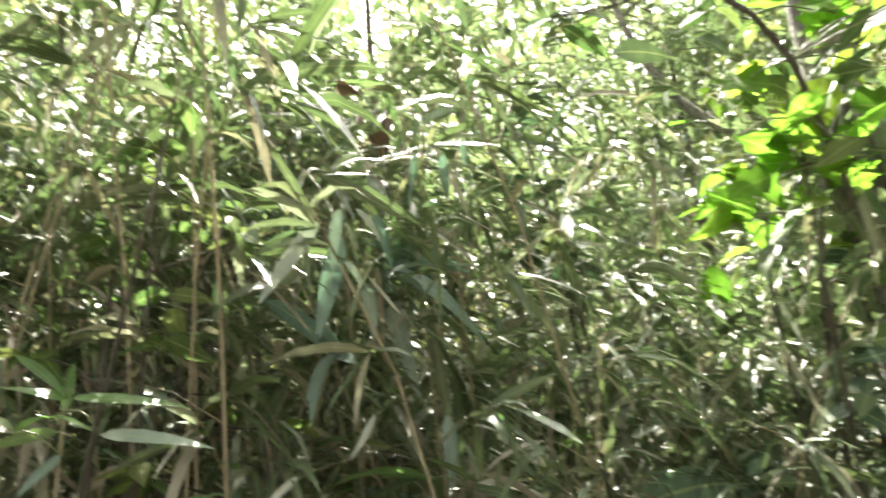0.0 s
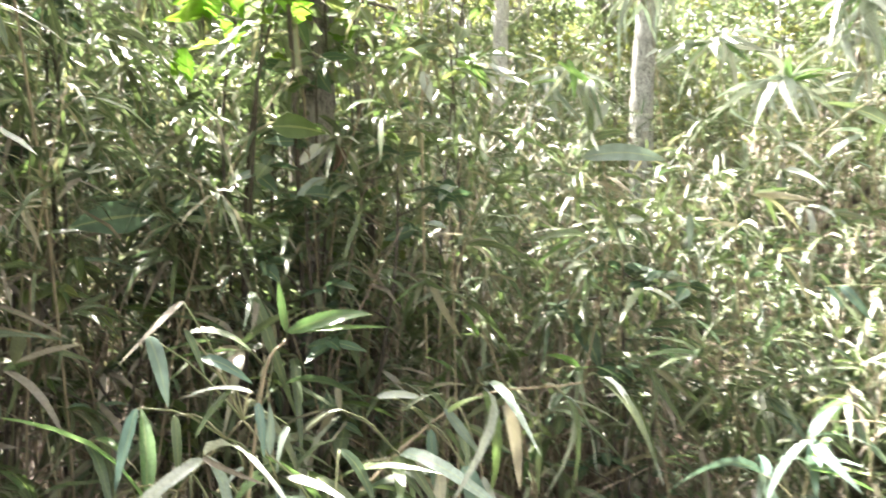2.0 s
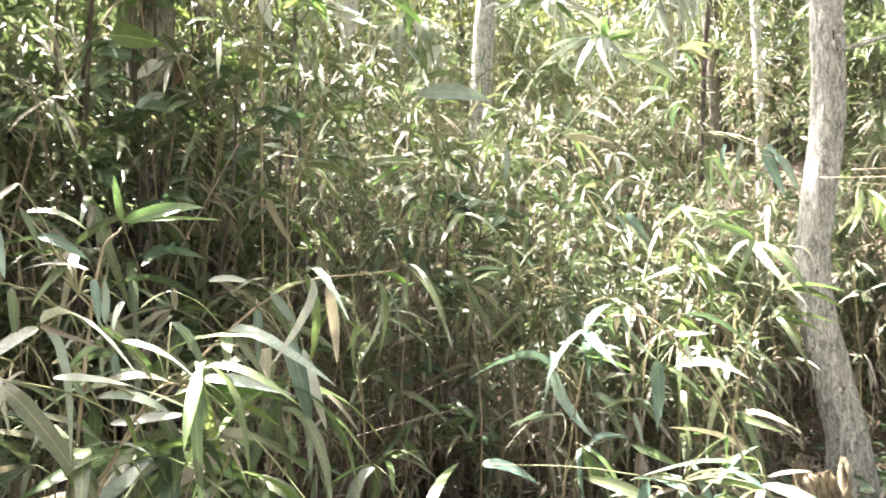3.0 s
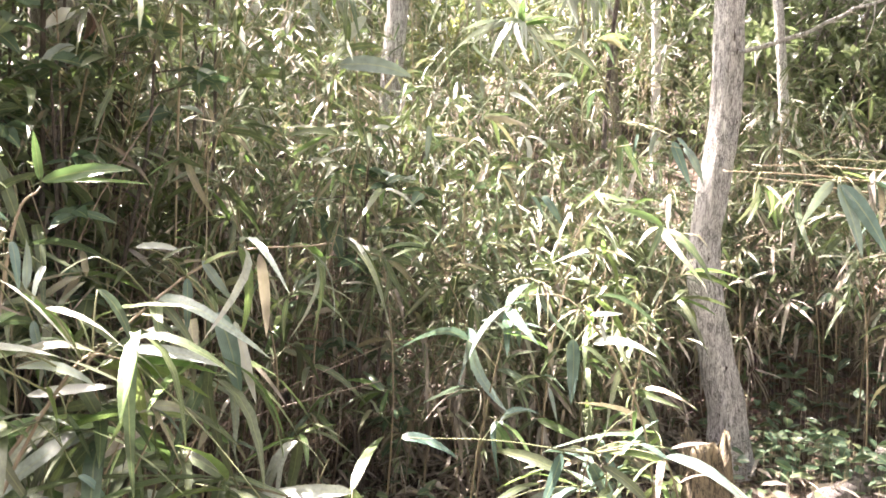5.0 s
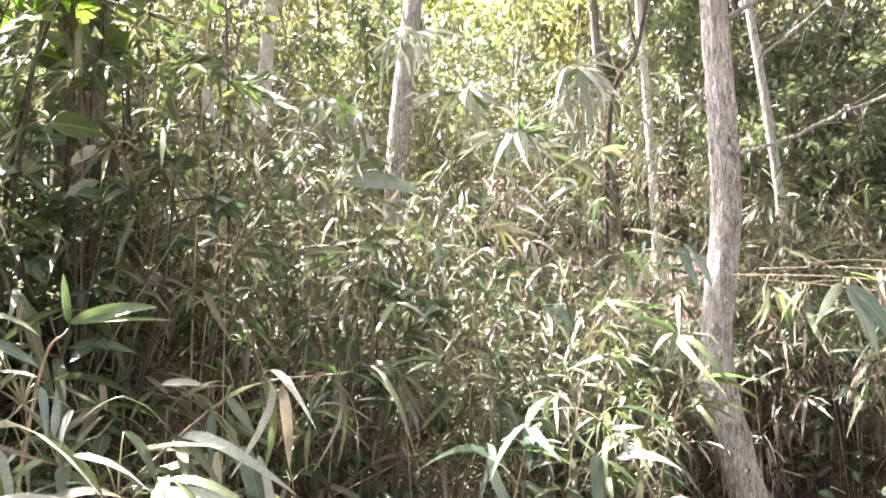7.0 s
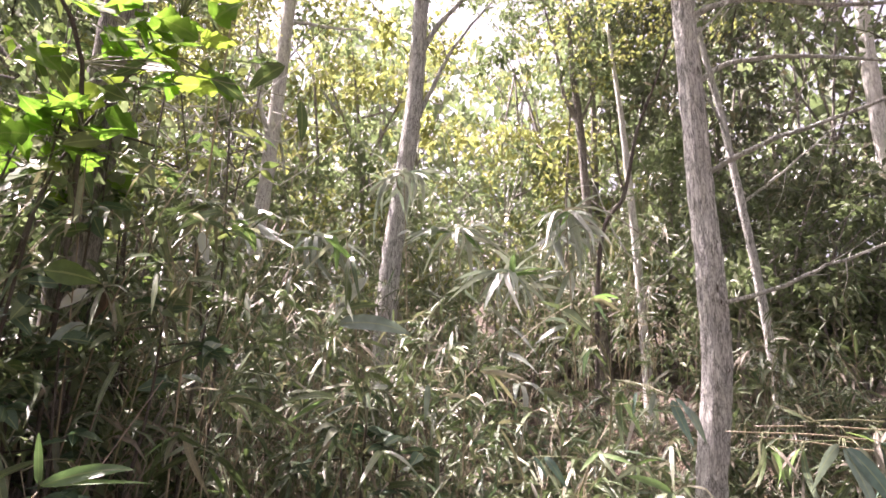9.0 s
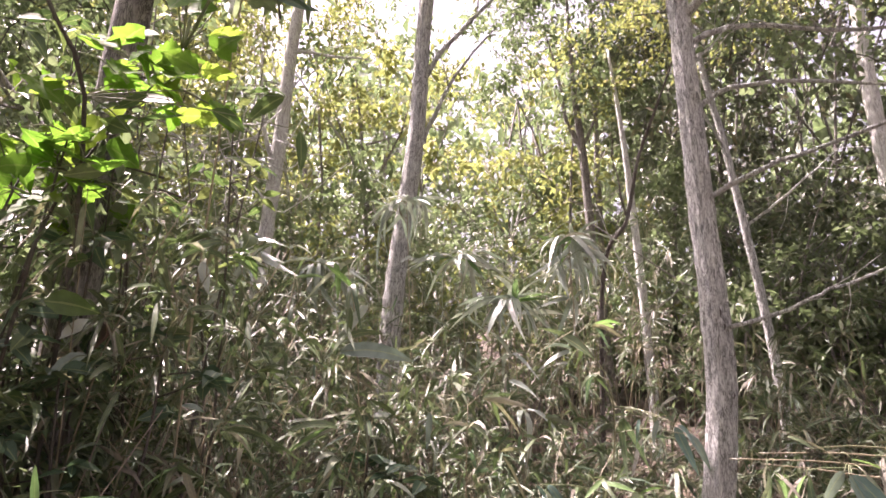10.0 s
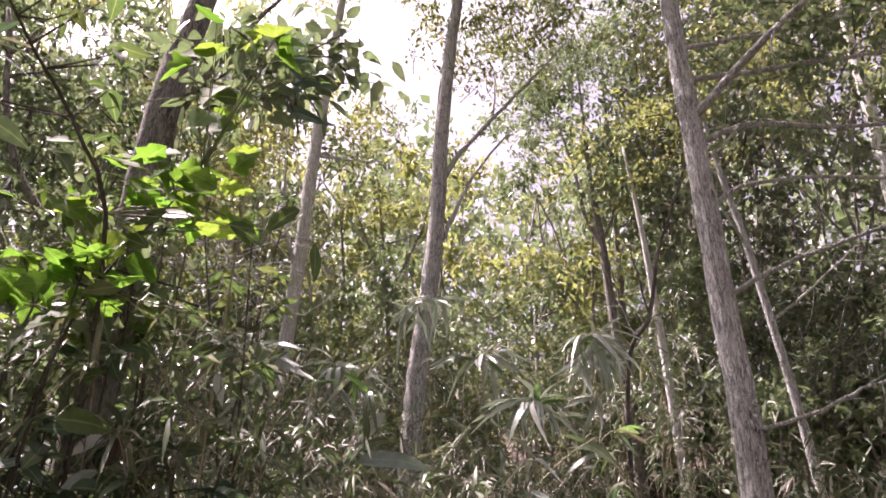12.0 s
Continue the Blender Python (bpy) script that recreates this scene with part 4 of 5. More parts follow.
def featured_bamboo(line, sprays, label, length=0.2, thick=0.005, young=0.15, dry=0.1, group="", name="bamboo_plant", wide=False, pale=0.0):
    """line: places up the stem. sprays: (share of the stem, way out, reach, leaves, hang)."""
    base = np.array(line[0], float)
    base[2] = float(ground_z(base[0], base[1]))
    pts = spline([np.zeros(3)] + [np.array(p, float) - base for p in line[1:]], 18)
    t = thing(name, base, label, "bamboo", group)
    LINES[t.name] = pts
    b = Build()
    put_tube(b, pts, [thick, thick * 0.8, thick * 0.35], 6)
    for i in range(2, 18, 2):
        w = thick * (1 - 0.6 * i / 18)
        q = pts[i] - unit(pts[i] - pts[i - 1]) * 0.004
        put_tube(b, np.array([q, pts[i]]), [w * 1.35, w * 1.2], 6)
    part("stem", b.mesh("stem", [CULM]), t)
    for s, out, reach, n, hang in sprays:
        q = min(s, 0.999) * 18
        k = int(q)
        p = pts[k] + (pts[k + 1] - pts[k]) * (q - k)
        out = unit(np.array(out, float))
        e = p + out * reach
        owner = t
        if reach > 0.01:
            b = Build()
            put_tube(b, spline([p, p + out * reach * 0.5 + np.array([0, 0, 0.015]), e], 4), [thick * 0.5, thick * 0.25], 5)
            owner = part("twig", b.mesh("twig", [GREEN_STEM]), t)
        for j in range(n):
            d = out * 0.8 + rf.normal(0, 0.5, 3) * np.array([1, 1, 0.7]) + np.array([0, 0, 0.15 - hang * 0.55])
            u = rf.random()
            meshes = L_SUN_PALE if u > 1 - pale else L_DRY if u < dry else L_YOUNG if u < dry + young else L_WIDE if wide else L_GREEN
            put_leaf(owner, e - out * reach * 0.3 * rf.random(), d, length * rf.uniform(0.65, 1.25), meshes)
    return t


def random_sprays(n, lo=0.35, leaves=(4, 7), hang=0.35, reach=0.12):
    out = []
    for i in range(n):
        a = rf.uniform(0, 6.28)
        out.append((lo + (1 - lo) * (i + 0.8) / n, (math.cos(a), math.sin(a), rf.uniform(0.1, 0.9)), reach * rf.uniform(0.4, 1.5), int(rf.integers(*leaves)), hang * rf.uniform(0.5, 1.5)))
    return out


# a young shoot with three leaves at its tip
shoot = featured_bamboo([(-0.99, 1.5, 0), (-0.95, 1.53, 0.7), (-0.88, 1.57, 1.35), (-0.83, 1.60, 1.47)], [], "young bamboo shoot with three fresh green leaves", thick=0.006, name="bamboo_shoot")
add_leaves(shoot, (("young", -0.83, 1.6, 1.48, -0.84, 1.59, 1.59),
     ("young", -0.83, 1.6, 1.48, -0.66, 1.67, 1.51),
     ("yellow", -0.83, 1.6, 1.48, -0.62, 1.69, 1.48)), (0.1, 0.0, 1.9), 0.0, 0.05, 0.08)

# the arching clump beside it
ARCH = "arching green bamboo with long drooping leaves"
arch = featured_bamboo([(-1.05, 1.42, 0), (-0.95, 1.5, 0.75), (-0.56, 1.72, 1.27), (-0.23, 1.80, 1.35)],
                       [(s, (rf.uniform(-0.2, 0.9), rf.uniform(-0.5, 0.5), rf.uniform(-0.2, 0.4)), 0.06, 3, 0.9) for s in (0.6, 0.75, 0.9, 0.99)], ARCH, 0.2, dry=0.04, pale=0.3, group="clump beside the path")
add_leaves(arch, (("wide", -0.54, 1.67, 1.27, -0.54, 1.67, 1.14),
     ("green", -0.51, 1.68, 1.27, -0.47, 1.69, 1.2),
     ("wide", -0.48, 1.69, 1.19, -0.42, 1.7, 0.95),
     ("pale", -0.44, 1.7, 1.17, -0.39, 1.71, 0.97),
     ("wide", -0.51, 1.68, 1.31, -0.44, 1.7, 1.21),
     ("green", -0.6, 1.65, 1.18, -0.54, 1.67, 1.07),
     ("dry", -0.41, 1.81, 1.32, -0.39, 1.81, 1.11),
     ("green", -0.34, 1.82, 1.21, -0.35, 1.82, 1.1),
     ("pale", -0.64, 1.63, 1.34, -0.55, 1.67, 1.33),
     ("dry", -0.45, 1.8, 1.06, -0.34, 1.83, 0.93),
     ("young", -0.51, 1.68, 1.3, -0.4, 1.71, 1.33),
     ("green", -0.59, 1.65, 1.31, -0.51, 1.68, 1.34),
     ("pale", -0.71, 1.6, 1.32, -0.78, 1.57, 1.28)), (0, 0, 1.9))
arch = featured_bamboo([(-0.95, 1.2, 0), (-0.85, 1.35, 0.7), (-0.7, 1.45, 1.1), (-0.6, 1.5, 1.12)], random_sprays(5, 0.4, (4, 6), 0.6, 0.1), ARCH, 0.2, dry=0.04, pale=0.3, group="clump beside the path")
add_leaves(arch, (("wide", -0.57, 1.5, 1.02, -0.5, 1.53, 0.94),
     ("green", -0.57, 1.55, 1.01, -0.4, 1.61, 0.9),
     ("green", -0.71, 1.49, 1.21, -0.62, 1.53, 1.13),
     ("green", -0.78, 1.4, 1.14, -0.65, 1.46, 1.14),
     ("pale", -0.78, 1.4, 1.12, -0.65, 1.46, 1.07),
     ("young", -0.73, 1.42, 1.08, -0.71, 1.44, 0.95),
     ("green", -0.7, 1.44, 1.02, -0.66, 1.46, 0.92),
     ("green", -0.67, 1.51, 1.26, -0.61, 1.54, 1.14),
     ("wide", -0.76, 1.41, 1.27, -0.76, 1.41, 1.37),
     ("young", -0.3, 1.42, 0.85, -0.21, 1.44, 0.83),
     ("green", -0.59, 1.49, 1.01, -0.46, 1.54, 0.98),
     ("wide", -0.66, 1.4, 0.91, -0.61, 1.43, 0.83),
     ("pale", -0.81, 1.31, 1.18, -0.59, 1.45, 1.08),
     ("pale", -0.71, 1.38, 1.24, -0.56, 1.46, 1.11),
     ("wide", -0.88, 1.25, 1.19, -0.91, 1.23, 1.11)), (0, 0, 2.4))
for bx, by, tx, ty, tz, n in ((-1.15, 1.3, -1.0, 1.44, 1.16, 6), (-0.95, 1.62, -0.75, 1.63, 1.12, 7), (-0.85, 1.45, -0.62, 1.55, 0.98, 6), (-1.2, 1.5, -1.12, 1.5, 1.05, 7), (-0.7, 1.7, -0.47, 1.78, 1.08, 7), (-0.6, 1.5, -0.42, 1.52, 0.86, 6),
                              (-1.3, 1.25, -1.2, 1.25, 1.05, 6), (-0.75, 1.85, -0.6, 1.95, 1.1, 7), (-0.45, 1.9, -0.25, 1.95, 0.95, 6), (-0.95, 1.35, -0.8, 1.4, 0.85, 6), (-0.55, 1.75, -0.3, 1.7, 0.8, 6), (-1.05, 1.55, -0.9, 1.5, 1.0, 6), (-1.25, 1.4, -1.05, 1.35, 0.95, 7), (-0.8, 1.6, -0.55, 1.62, 1.05, 7), (-0.9, 1.75, -0.85, 1.8, 1.08, 7), (-0.65, 1.62, -0.4, 1.65, 1.02, 7), (-1.1, 1.65, -1.0, 1.6, 1.05, 7), (-0.5, 1.65, -0.15, 1.75, 0.9, 7)):
    if tx > -0.42:
        tz *= 0.8
    featured_bamboo([(bx, by, 0), (bx + (tx - bx) * 0.2, by + (ty - by) * 0.2, tz * 0.5), (tx, ty, tz)], random_sprays(n - 2, 0.3, (4, 7), 0.7, 0.1), ARCH, 0.27, 0.0045, dry=0.08, pale=0.1, group="clump beside the path")

arch = featured_bamboo([(-1.28, 1.32, 0), (-1.2, 1.38, 0.7), (-1.05, 1.42, 1.1), (-0.83, 1.43, 1.33)], [(0.7, (-0.3, 0.2, 0.2), 0.1, 4, 0.7), (0.85, (0.3, -0.3, 0.2), 0.1, 4, 0.7)], ARCH, 0.19, dry=0.05, pale=0.4, group="clump beside the path")
add_leaves(arch, (("dry", -0.91, 1.37, 1.56, -0.98, 1.26, 1.44),
     ("wide", -0.96, 1.33, 1.50, -0.91, 1.32, 1.37),
     ("green", -0.91, 1.37, 1.51, -0.86, 1.36, 1.42),
     ("green", -0.91, 1.38, 1.50, -0.79, 1.41, 1.46),
     ("green", -0.84, 1.42, 1.39, -0.88, 1.35, 1.31),
     ("pale", -0.81, 1.44, 1.38, -0.90, 1.33, 1.38),
     ("wide", -0.81, 1.45, 1.36, -0.78, 1.42, 1.26),
     ("pale", -0.76, 1.48, 1.31, -0.76, 1.43, 1.23),
     ("wide", -0.78, 1.47, 1.20, -0.74, 1.45, 1.08),
     ("pale", -0.97, 1.32, 1.20, -0.92, 1.32, 1.12),
     ("wide", -1.02, 1.28, 1.21, -0.96, 1.28, 1.17),
     ("green", -0.91, 1.37, 1.18, -0.94, 1.30, 1.13),
     ("green", -0.85, 1.42, 1.16, -0.80, 1.41, 1.09),
     ("pale", -0.79, 1.46, 1.05, -0.63, 1.51, 1.06),
     ("wide", -0.94, 1.35, 1.10, -0.85, 1.37, 1.04),
     ("pale", -1.02, 1.28, 1.10, -0.95, 1.29, 1.06),
     ("green", -0.87, 1.41, 1.10, -0.92, 1.32, 1.17),
     ("young", -0.80, 1.45, 1.22, -0.83, 1.38, 1.18),
     ("pale", -0.83, 1.43, 1.24, -0.84, 1.38, 1.21),
     ("wide", -0.98, 1.32, 1.37, -0.98, 1.26, 1.23),
     ("green", -0.93, 1.36, 1.35, -0.90, 1.33, 1.22),
     ("wide", -0.89, 1.39, 1.45, -0.79, 1.41, 1.40)), (0, 0, 2.1))

# pale stems reaching across from the right, with a hanging spray
for dz, ex, ey in ((0.0, 1.12, 2.82), (0.05, 1.2, 2.75), (-0.05, 1.28, 2.9), (0.09, 1.35, 2.7)):
    featured_bamboo([(2.75, 2.95 + dz, 0), (2.6, 2.9, 0.9 + dz), (2.1, 2.8, 1.48 + dz), (1.6, ey, 1.58 + dz * 0.7), (ex, ey, 1.60 + dz * 0.4)],
                    [(rf.uniform(0.6, 0.95), (rf.uniform(-0.6, 0.3), rf.uniform(-0.5, 0.3), -0.3), 0.05, 2, 1.2) for _ in range(3)], "straw-coloured bamboo stem bending far over sideways", 0.2, 0.0055, dry=0.5, group="stems bending over")
hung = featured_bamboo([(2.3, 2.85, 0), (2.1, 2.8, 0.9), (1.75, 2.72, 1.5), (1.51, 2.71, 1.57)], [(0.9, (0.3, -0.2, 0.0), 0.06, 4, 1.1), (0.8, (0.2, -0.2, 0.0), 0.08, 4, 1.0)], "bamboo with blue-green hanging leaves", 0.22, dry=0, young=0, wide=True)

add_leaves(hung, (("wide", 1.43, 2.6, 1.56, 1.34, 2.65, 1.39),
     ("wide", 1.45, 2.59, 1.55, 1.59, 2.51, 1.3),
     ("wide", 1.44, 2.59, 1.55, 1.52, 2.55, 1.29),
     ("green", 1.28, 2.73, 1.7, 1.24, 2.75, 1.62),
     ("green", 1.3, 2.72, 1.68, 1.38, 2.68, 1.63),
     ("green", 1.51, 2.61, 1.55, 1.58, 2.57, 1.41),
     ("green", 1.25, 2.74, 1.52, 1.28, 2.73, 1.42)), (0, 0, 1.5))

# middle sprays before the thicket
MID = "low bamboo with broad hanging leaves"
mid = featured_bamboo([(0.85, 2.5, 0), (0.75, 2.45, 0.7), (0.5, 2.38, 1.12), (0.3, 2.4, 1.16)], [(0.68, (0.5, 0.2, 0.2), 0.1, 4, 0.6), (0.8, (-0.3, 0.4, 0.2), 0.1, 4, 0.6)], MID, 0.2)
add_leaves(mid, (("dry", 0.39, 2.33, 1.02, 0.41, 2.33, 0.9),
     ("wide", 0.47, 2.32, 1.03, 0.47, 2.32, 0.81),
     ("wide", 0.27, 2.4, 1.11, 0.27, 2.4, 0.95),
     ("wide", 0.3, 2.39, 1.11, 0.31, 2.39, 0.98),
     ("green", 0.29, 2.39, 1.13, 0.37, 2.38, 1.05),
     ("pale", 0.53, 2.3, 1.02, 0.72, 2.25, 0.99),
     ("green", 0.5, 2.31, 1.01, 0.6, 2.29, 0.93),
     ("pale", 0.52, 2.31, 1.11, 0.62, 2.28, 1.12),
     ("pale", 0.55, 2.3, 1.09, 0.57, 2.29, 1.01),
     ("wide", 0.4, 2.33, 0.87, 0.43, 2.32, 0.75),
     ("green", 0.42, 2.32, 0.99, 0.37, 2.33, 0.91)), (0, 0, 1.5))
mid = featured_bamboo([(0.55, 2.45, 0), (0.5, 2.35, 0.4), (0.52, 2.25, 0.68)], [(0.6, (0.5, 0.2, 0.2), 0.1, 4, 0.5), (0.8, (-0.5, 0.2, 0.2), 0.1, 4, 0.5)], MID, 0.2)
add_leaves(mid, (("wide", 0.71, 2.1, 0.73, 0.91, 2.02, 0.63),
     ("young", 0.65, 2.22, 0.83, 0.65, 2.22, 0.71),
     ("green", 0.42, 2.17, 0.72, 0.57, 2.14, 0.7),
     ("green", 0.54, 2.15, 0.68, 0.68, 2.11, 0.57),
     ("dry", 0.74, 2.14, 0.74, 0.84, 2.1, 0.77),
     ("wide", -0.07, 2.31, 0.7, 0.11, 2.31, 0.64),
     ("green", 0.21, 2.2, 0.53, 0.36, 2.18, 0.61),
     ("wide", 0.42, 2.17, 0.71, 0.36, 2.18, 0.52),
     ("wide", 0.64, 2.12, 0.76, 0.72, 2.09, 0.72)), (0, 0, 1.6))
featured_bamboo([(0.62, 2.75, 0), (0.63, 2.5, 0.4), (0.6, 2.34, 0.62)], random_sprays(5, 0.4, (4, 7), 0.5, 0.12), MID, 0.22, wide=True)
featured_bamboo([(0.95, 2.6, 0), (0.9, 2.5, 0.4), (0.8, 2.42, 0.66)], random_sprays(5, 0.4, (4, 7), 0.5, 0.12), MID, 0.22)
featured_bamboo([(0.15, 2.75, 0), (0.2, 2.6, 0.6), (0.28, 2.42, 1.12)], random_sprays(6, 0.4, (4, 7), 0.7, 0.12), MID, 0.2, wide=True)
featured_bamboo([(0.9, 3.0, 0), (0.85, 2.95, 0.7), (0.95, 2.8, 1.3)], random_sprays(6, 0.4, (4, 7), 0.7, 0.12), MID, 0.19)

# hanging blue-grey sprays of the tall bamboo at the far left
TALL = "tall bamboo with blue-grey hanging leaves"
grey = featured_bamboo([(-2.3, 1.5, 0), (-2.22, 1.45, 1.4), (-1.95, 1.32, 2.3), (-1.68, 1.19, 2.52)], [(0.8, (-0.1, 0.5, 0.2), 0.12, 5, 0.8), (0.7, (0.3, 0.3, 0.2), 0.12, 5, 0.6), (0.6, (0.4, -0.4, 0.2), 0.12, 5, 0.6)], TALL, 0.25, dry=0.05, young=0, wide=True)
add_leaves(grey, (("pale", -1.70, 1.14, 2.43, -1.79, 1.03, 2.26),
     ("wide", -1.67, 1.18, 2.45, -1.67, 1.15, 2.30),
     ("wide", -1.70, 1.19, 2.40, -1.77, 1.15, 2.18),
     ("pale", -1.66, 1.21, 2.45, -1.65, 1.26, 2.37),
     ("wide", -1.65, 1.25, 2.44, -1.66, 1.29, 2.30),
     ("pale", -1.71, 1.20, 2.35, -1.70, 1.25, 2.26),
     ("dry", -1.70, 1.25, 2.31, -1.68, 1.31, 2.22),
     ("wide", -1.71, 1.24, 2.30, -1.76, 1.28, 2.18),
     ("wide", -1.55, 1.31, 2.55, -1.62, 1.32, 2.44),
     ("wide", -1.52, 1.36, 2.54, -1.58, 1.40, 2.46),
     ("wide", -1.48, 1.39, 2.56, -1.54, 1.44, 2.48),
     ("pale", -2.04, 1.26, 2.75, -2.06, 1.23, 2.65),
     ("pale", -1.94, 1.24, 2.46, -1.95, 1.23, 2.39)), (-0.3, 0.5, 1.7), 0.5, 0.2, 0.06)
for k in range(5):
    put_leaf(grey, np.array((-2.1, 1.45, 2.98)) + rf.normal(0, 0.05, 3) - np.array(grey.location), (rf.normal(0, 0.6), rf.normal(0, 0.6), -0.5), 0.1, L_RUST, None, "dead_leaf", "curled reddish brown dead leaf")
high = featured_bamboo([(-2.15, 1.75, 0), (-2.1, 1.7, 1.4), (-2.03, 1.62, 2.5), (-1.95, 1.6, 2.95)], random_sprays(6, 0.35, (3, 6), 0.7), TALL, 0.2, young=0.3)
add_leaves(high, (("young", -2.0, 1.57, 2.91, -1.87, 1.75, 2.98),
     ("young", -2.0, 1.55, 2.94, -2.03, 1.52, 3.1),
     ("young", -1.98, 1.6, 2.96, -1.89, 1.72, 3.04),
     ("green", -1.87, 1.75, 3.02, -1.77, 1.86, 3.09),
     ("green", -2.07, 1.43, 3.09, -2.1, 1.39, 2.94),
     ("young", -1.99, 1.58, 2.93, -2.02, 1.52, 2.81),
     ("ever", -1.57, 2.05, 3.04, -1.44, 2.15, 2.96),
     ("green", -1.71, 1.93, 3.1, -1.62, 2.0, 3.03),
     ("pale", -1.88, 1.14, 1.92, -1.91, 1.06, 1.85),
     ("pale", -1.91, 1.06, 1.77, -1.86, 1.18, 1.78),
     ("dry", -1.77, 1.37, 1.81, -1.78, 1.34, 1.71),
     ("dry", -1.73, 1.43, 1.83, -1.74, 1.41, 1.7),
     ("wide", -1.81, 1.48, 2.03, -1.82, 1.48, 1.86),
     ("pale", -1.9, 1.34, 2.05, -1.93, 1.28, 1.95)), (-0.3, 0.5, 1.7), sag=0.1)
featured_bamboo([(-1.9, 1.35, 0), (-1.85, 1.3, 0.9), (-1.7, 1.25, 1.45), (-1.6, 1.22, 1.62)], random_sprays(7, 0.35, (4, 7), 0.6), TALL, 0.22, young=0.4)

hanging = featured_bamboo([(-1.75, 1.4, 0), (-1.7, 1.38, 0.9), (-1.55, 1.3, 1.55), (-1.42, 1.2, 1.8)], [(0.6, (0.3, 0.3, 0.2), 0.1, 4, 0.6), (0.75, (0.3, -0.3, 0.2), 0.1, 4, 0.6)], "bamboo with tan dried and blue-green hanging leaves", 0.2, dry=0.3, wide=True)
add_leaves(hanging, (("dry", -1.44, 1.17, 1.76, -1.46, 1.15, 1.62),
     ("dry", -1.40, 1.23, 1.78, -1.42, 1.21, 1.66),
     ("wide", -1.43, 1.19, 1.66, -1.46, 1.14, 1.57),
     ("wide", -1.43, 1.21, 1.67, -1.41, 1.23, 1.56),
     ("wide", -1.41, 1.23, 1.67, -1.40, 1.25, 1.52),
     ("pale", -1.40, 1.24, 1.54, -1.46, 1.13, 1.50),
     ("wide", -1.40, 1.25, 1.70, -1.40, 1.25, 1.62),
     ("pale", -1.37, 1.29, 1.71, -1.33, 1.34, 1.64),
     ("dry", -1.33, 1.35, 1.64, -1.32, 1.35, 1.56)), (-0.15, 0.4, 1.7), 0.4, 0.2, 0.08)

# a fresh shoot with spread leaves, close at the far left
fresh = featured_bamboo([(-1.98, 0.66, 0), (-1.93, 0.67, 1.2), (-1.86, 0.685, 1.9), (-1.85, 0.69, 2.08)], [(0.6, (0.2, 0.6, 0.3), 0.1, 3, 0.3), (0.75, (0.2, -0.6, 0.3), 0.1, 3, 0.3)], "fresh bamboo shoot with spreading light green leaves", 0.2, 0.005, young=0.7, dry=0, name="bamboo_shoot")
add_leaves(fresh, (("young", -1.85, 0.69, 2.08, -1.85, 0.60, 2.16), ("young", -1.85, 0.70, 2.08, -1.85, 0.58, 2.10), ("young", -1.85, 0.70, 2.08, -1.81, 0.91, 2.05), ("pale", -1.84, 0.75, 2.01, -1.80, 0.95, 1.97),
     ("young", -1.85, 0.69, 2.05, -1.85, 0.70, 2.15), ("wide", -1.85, 0.69, 1.98, -1.85, 0.62, 1.91), ("young", -1.85, 0.68, 2.02, -1.85, 0.57, 1.99)), (-0.35, 0.55, 2.2), 0.2, 0.1, 0.08)

# tall tips with fans of leaves, among the thicket
FAN = "tall bamboo tip with a sunlit fan of narrow leaves"
for x, y, z in ((-0.21, 5.25, 3.43), (-0.83, 5.2, 2.92), (0.2, 5.25, 2.99), (0.99, 5.16, 3.13), (0.5, 4.6, 2.55), (1.15, 6.0, 3.2), (-1.25, 4.6, 2.9)):
    fans = [(0.99, (math.cos(a), math.sin(a), 0.2), 0.05, 3, 0.75) for a in np.arange(2.6, 6.8, 0.8)] + random_sprays(6, 0.4, (4, 6), 0.4)
    featured_bamboo([(x + 0.1, y + 0.12, 0), (x + 0.08, y + 0.1, z * 0.5), (x + 0.02, y + 0.02, z - 0.15), (x, y, z)], fans, FAN, 0.27, 0.005, young=0.05, dry=0.05, pale=0.85, group="tall tips")

# single leaves on thin stems over the thicket's edge
EDGE = "slender bamboo with few long leaves at the thicket's edge"
one = featured_bamboo([(-0.35, 3.6, 0), (-0.33, 3.52, 1.3), (-0.35, 3.4, 2.1), (-0.4, 3.32, 2.46)], random_sprays(4, 0.4, (3, 5)), EDGE, 0.2)
add_leaves(one, (("ever", -0.46, 3.17, 1.39, -0.37, 3.19, 1.17),
     ("wide", -0.43, 3.38, 2.06, -0.09, 3.41, 2.02),
     ("green", -0.45, 3.38, 2.09, -0.23, 3.4, 2.15),
     ("pale", -0.3, 3.34, 2.27, -0.46, 3.33, 2.04),
     ("young", -0.45, 3.23, 2.45, -0.43, 3.23, 2.27),
     ("wide", -0.01, 3.16, 1.78, -0.02, 3.16, 1.62)), (0, 0, 1.5))
one = featured_bamboo([(0.7, 3.3, 0), (0.7, 3.2, 1.0), (0.75, 3.05, 1.8), (0.6, 3.05, 2.12)], random_sprays(5, 0.4, (3, 5)), EDGE, 0.2)
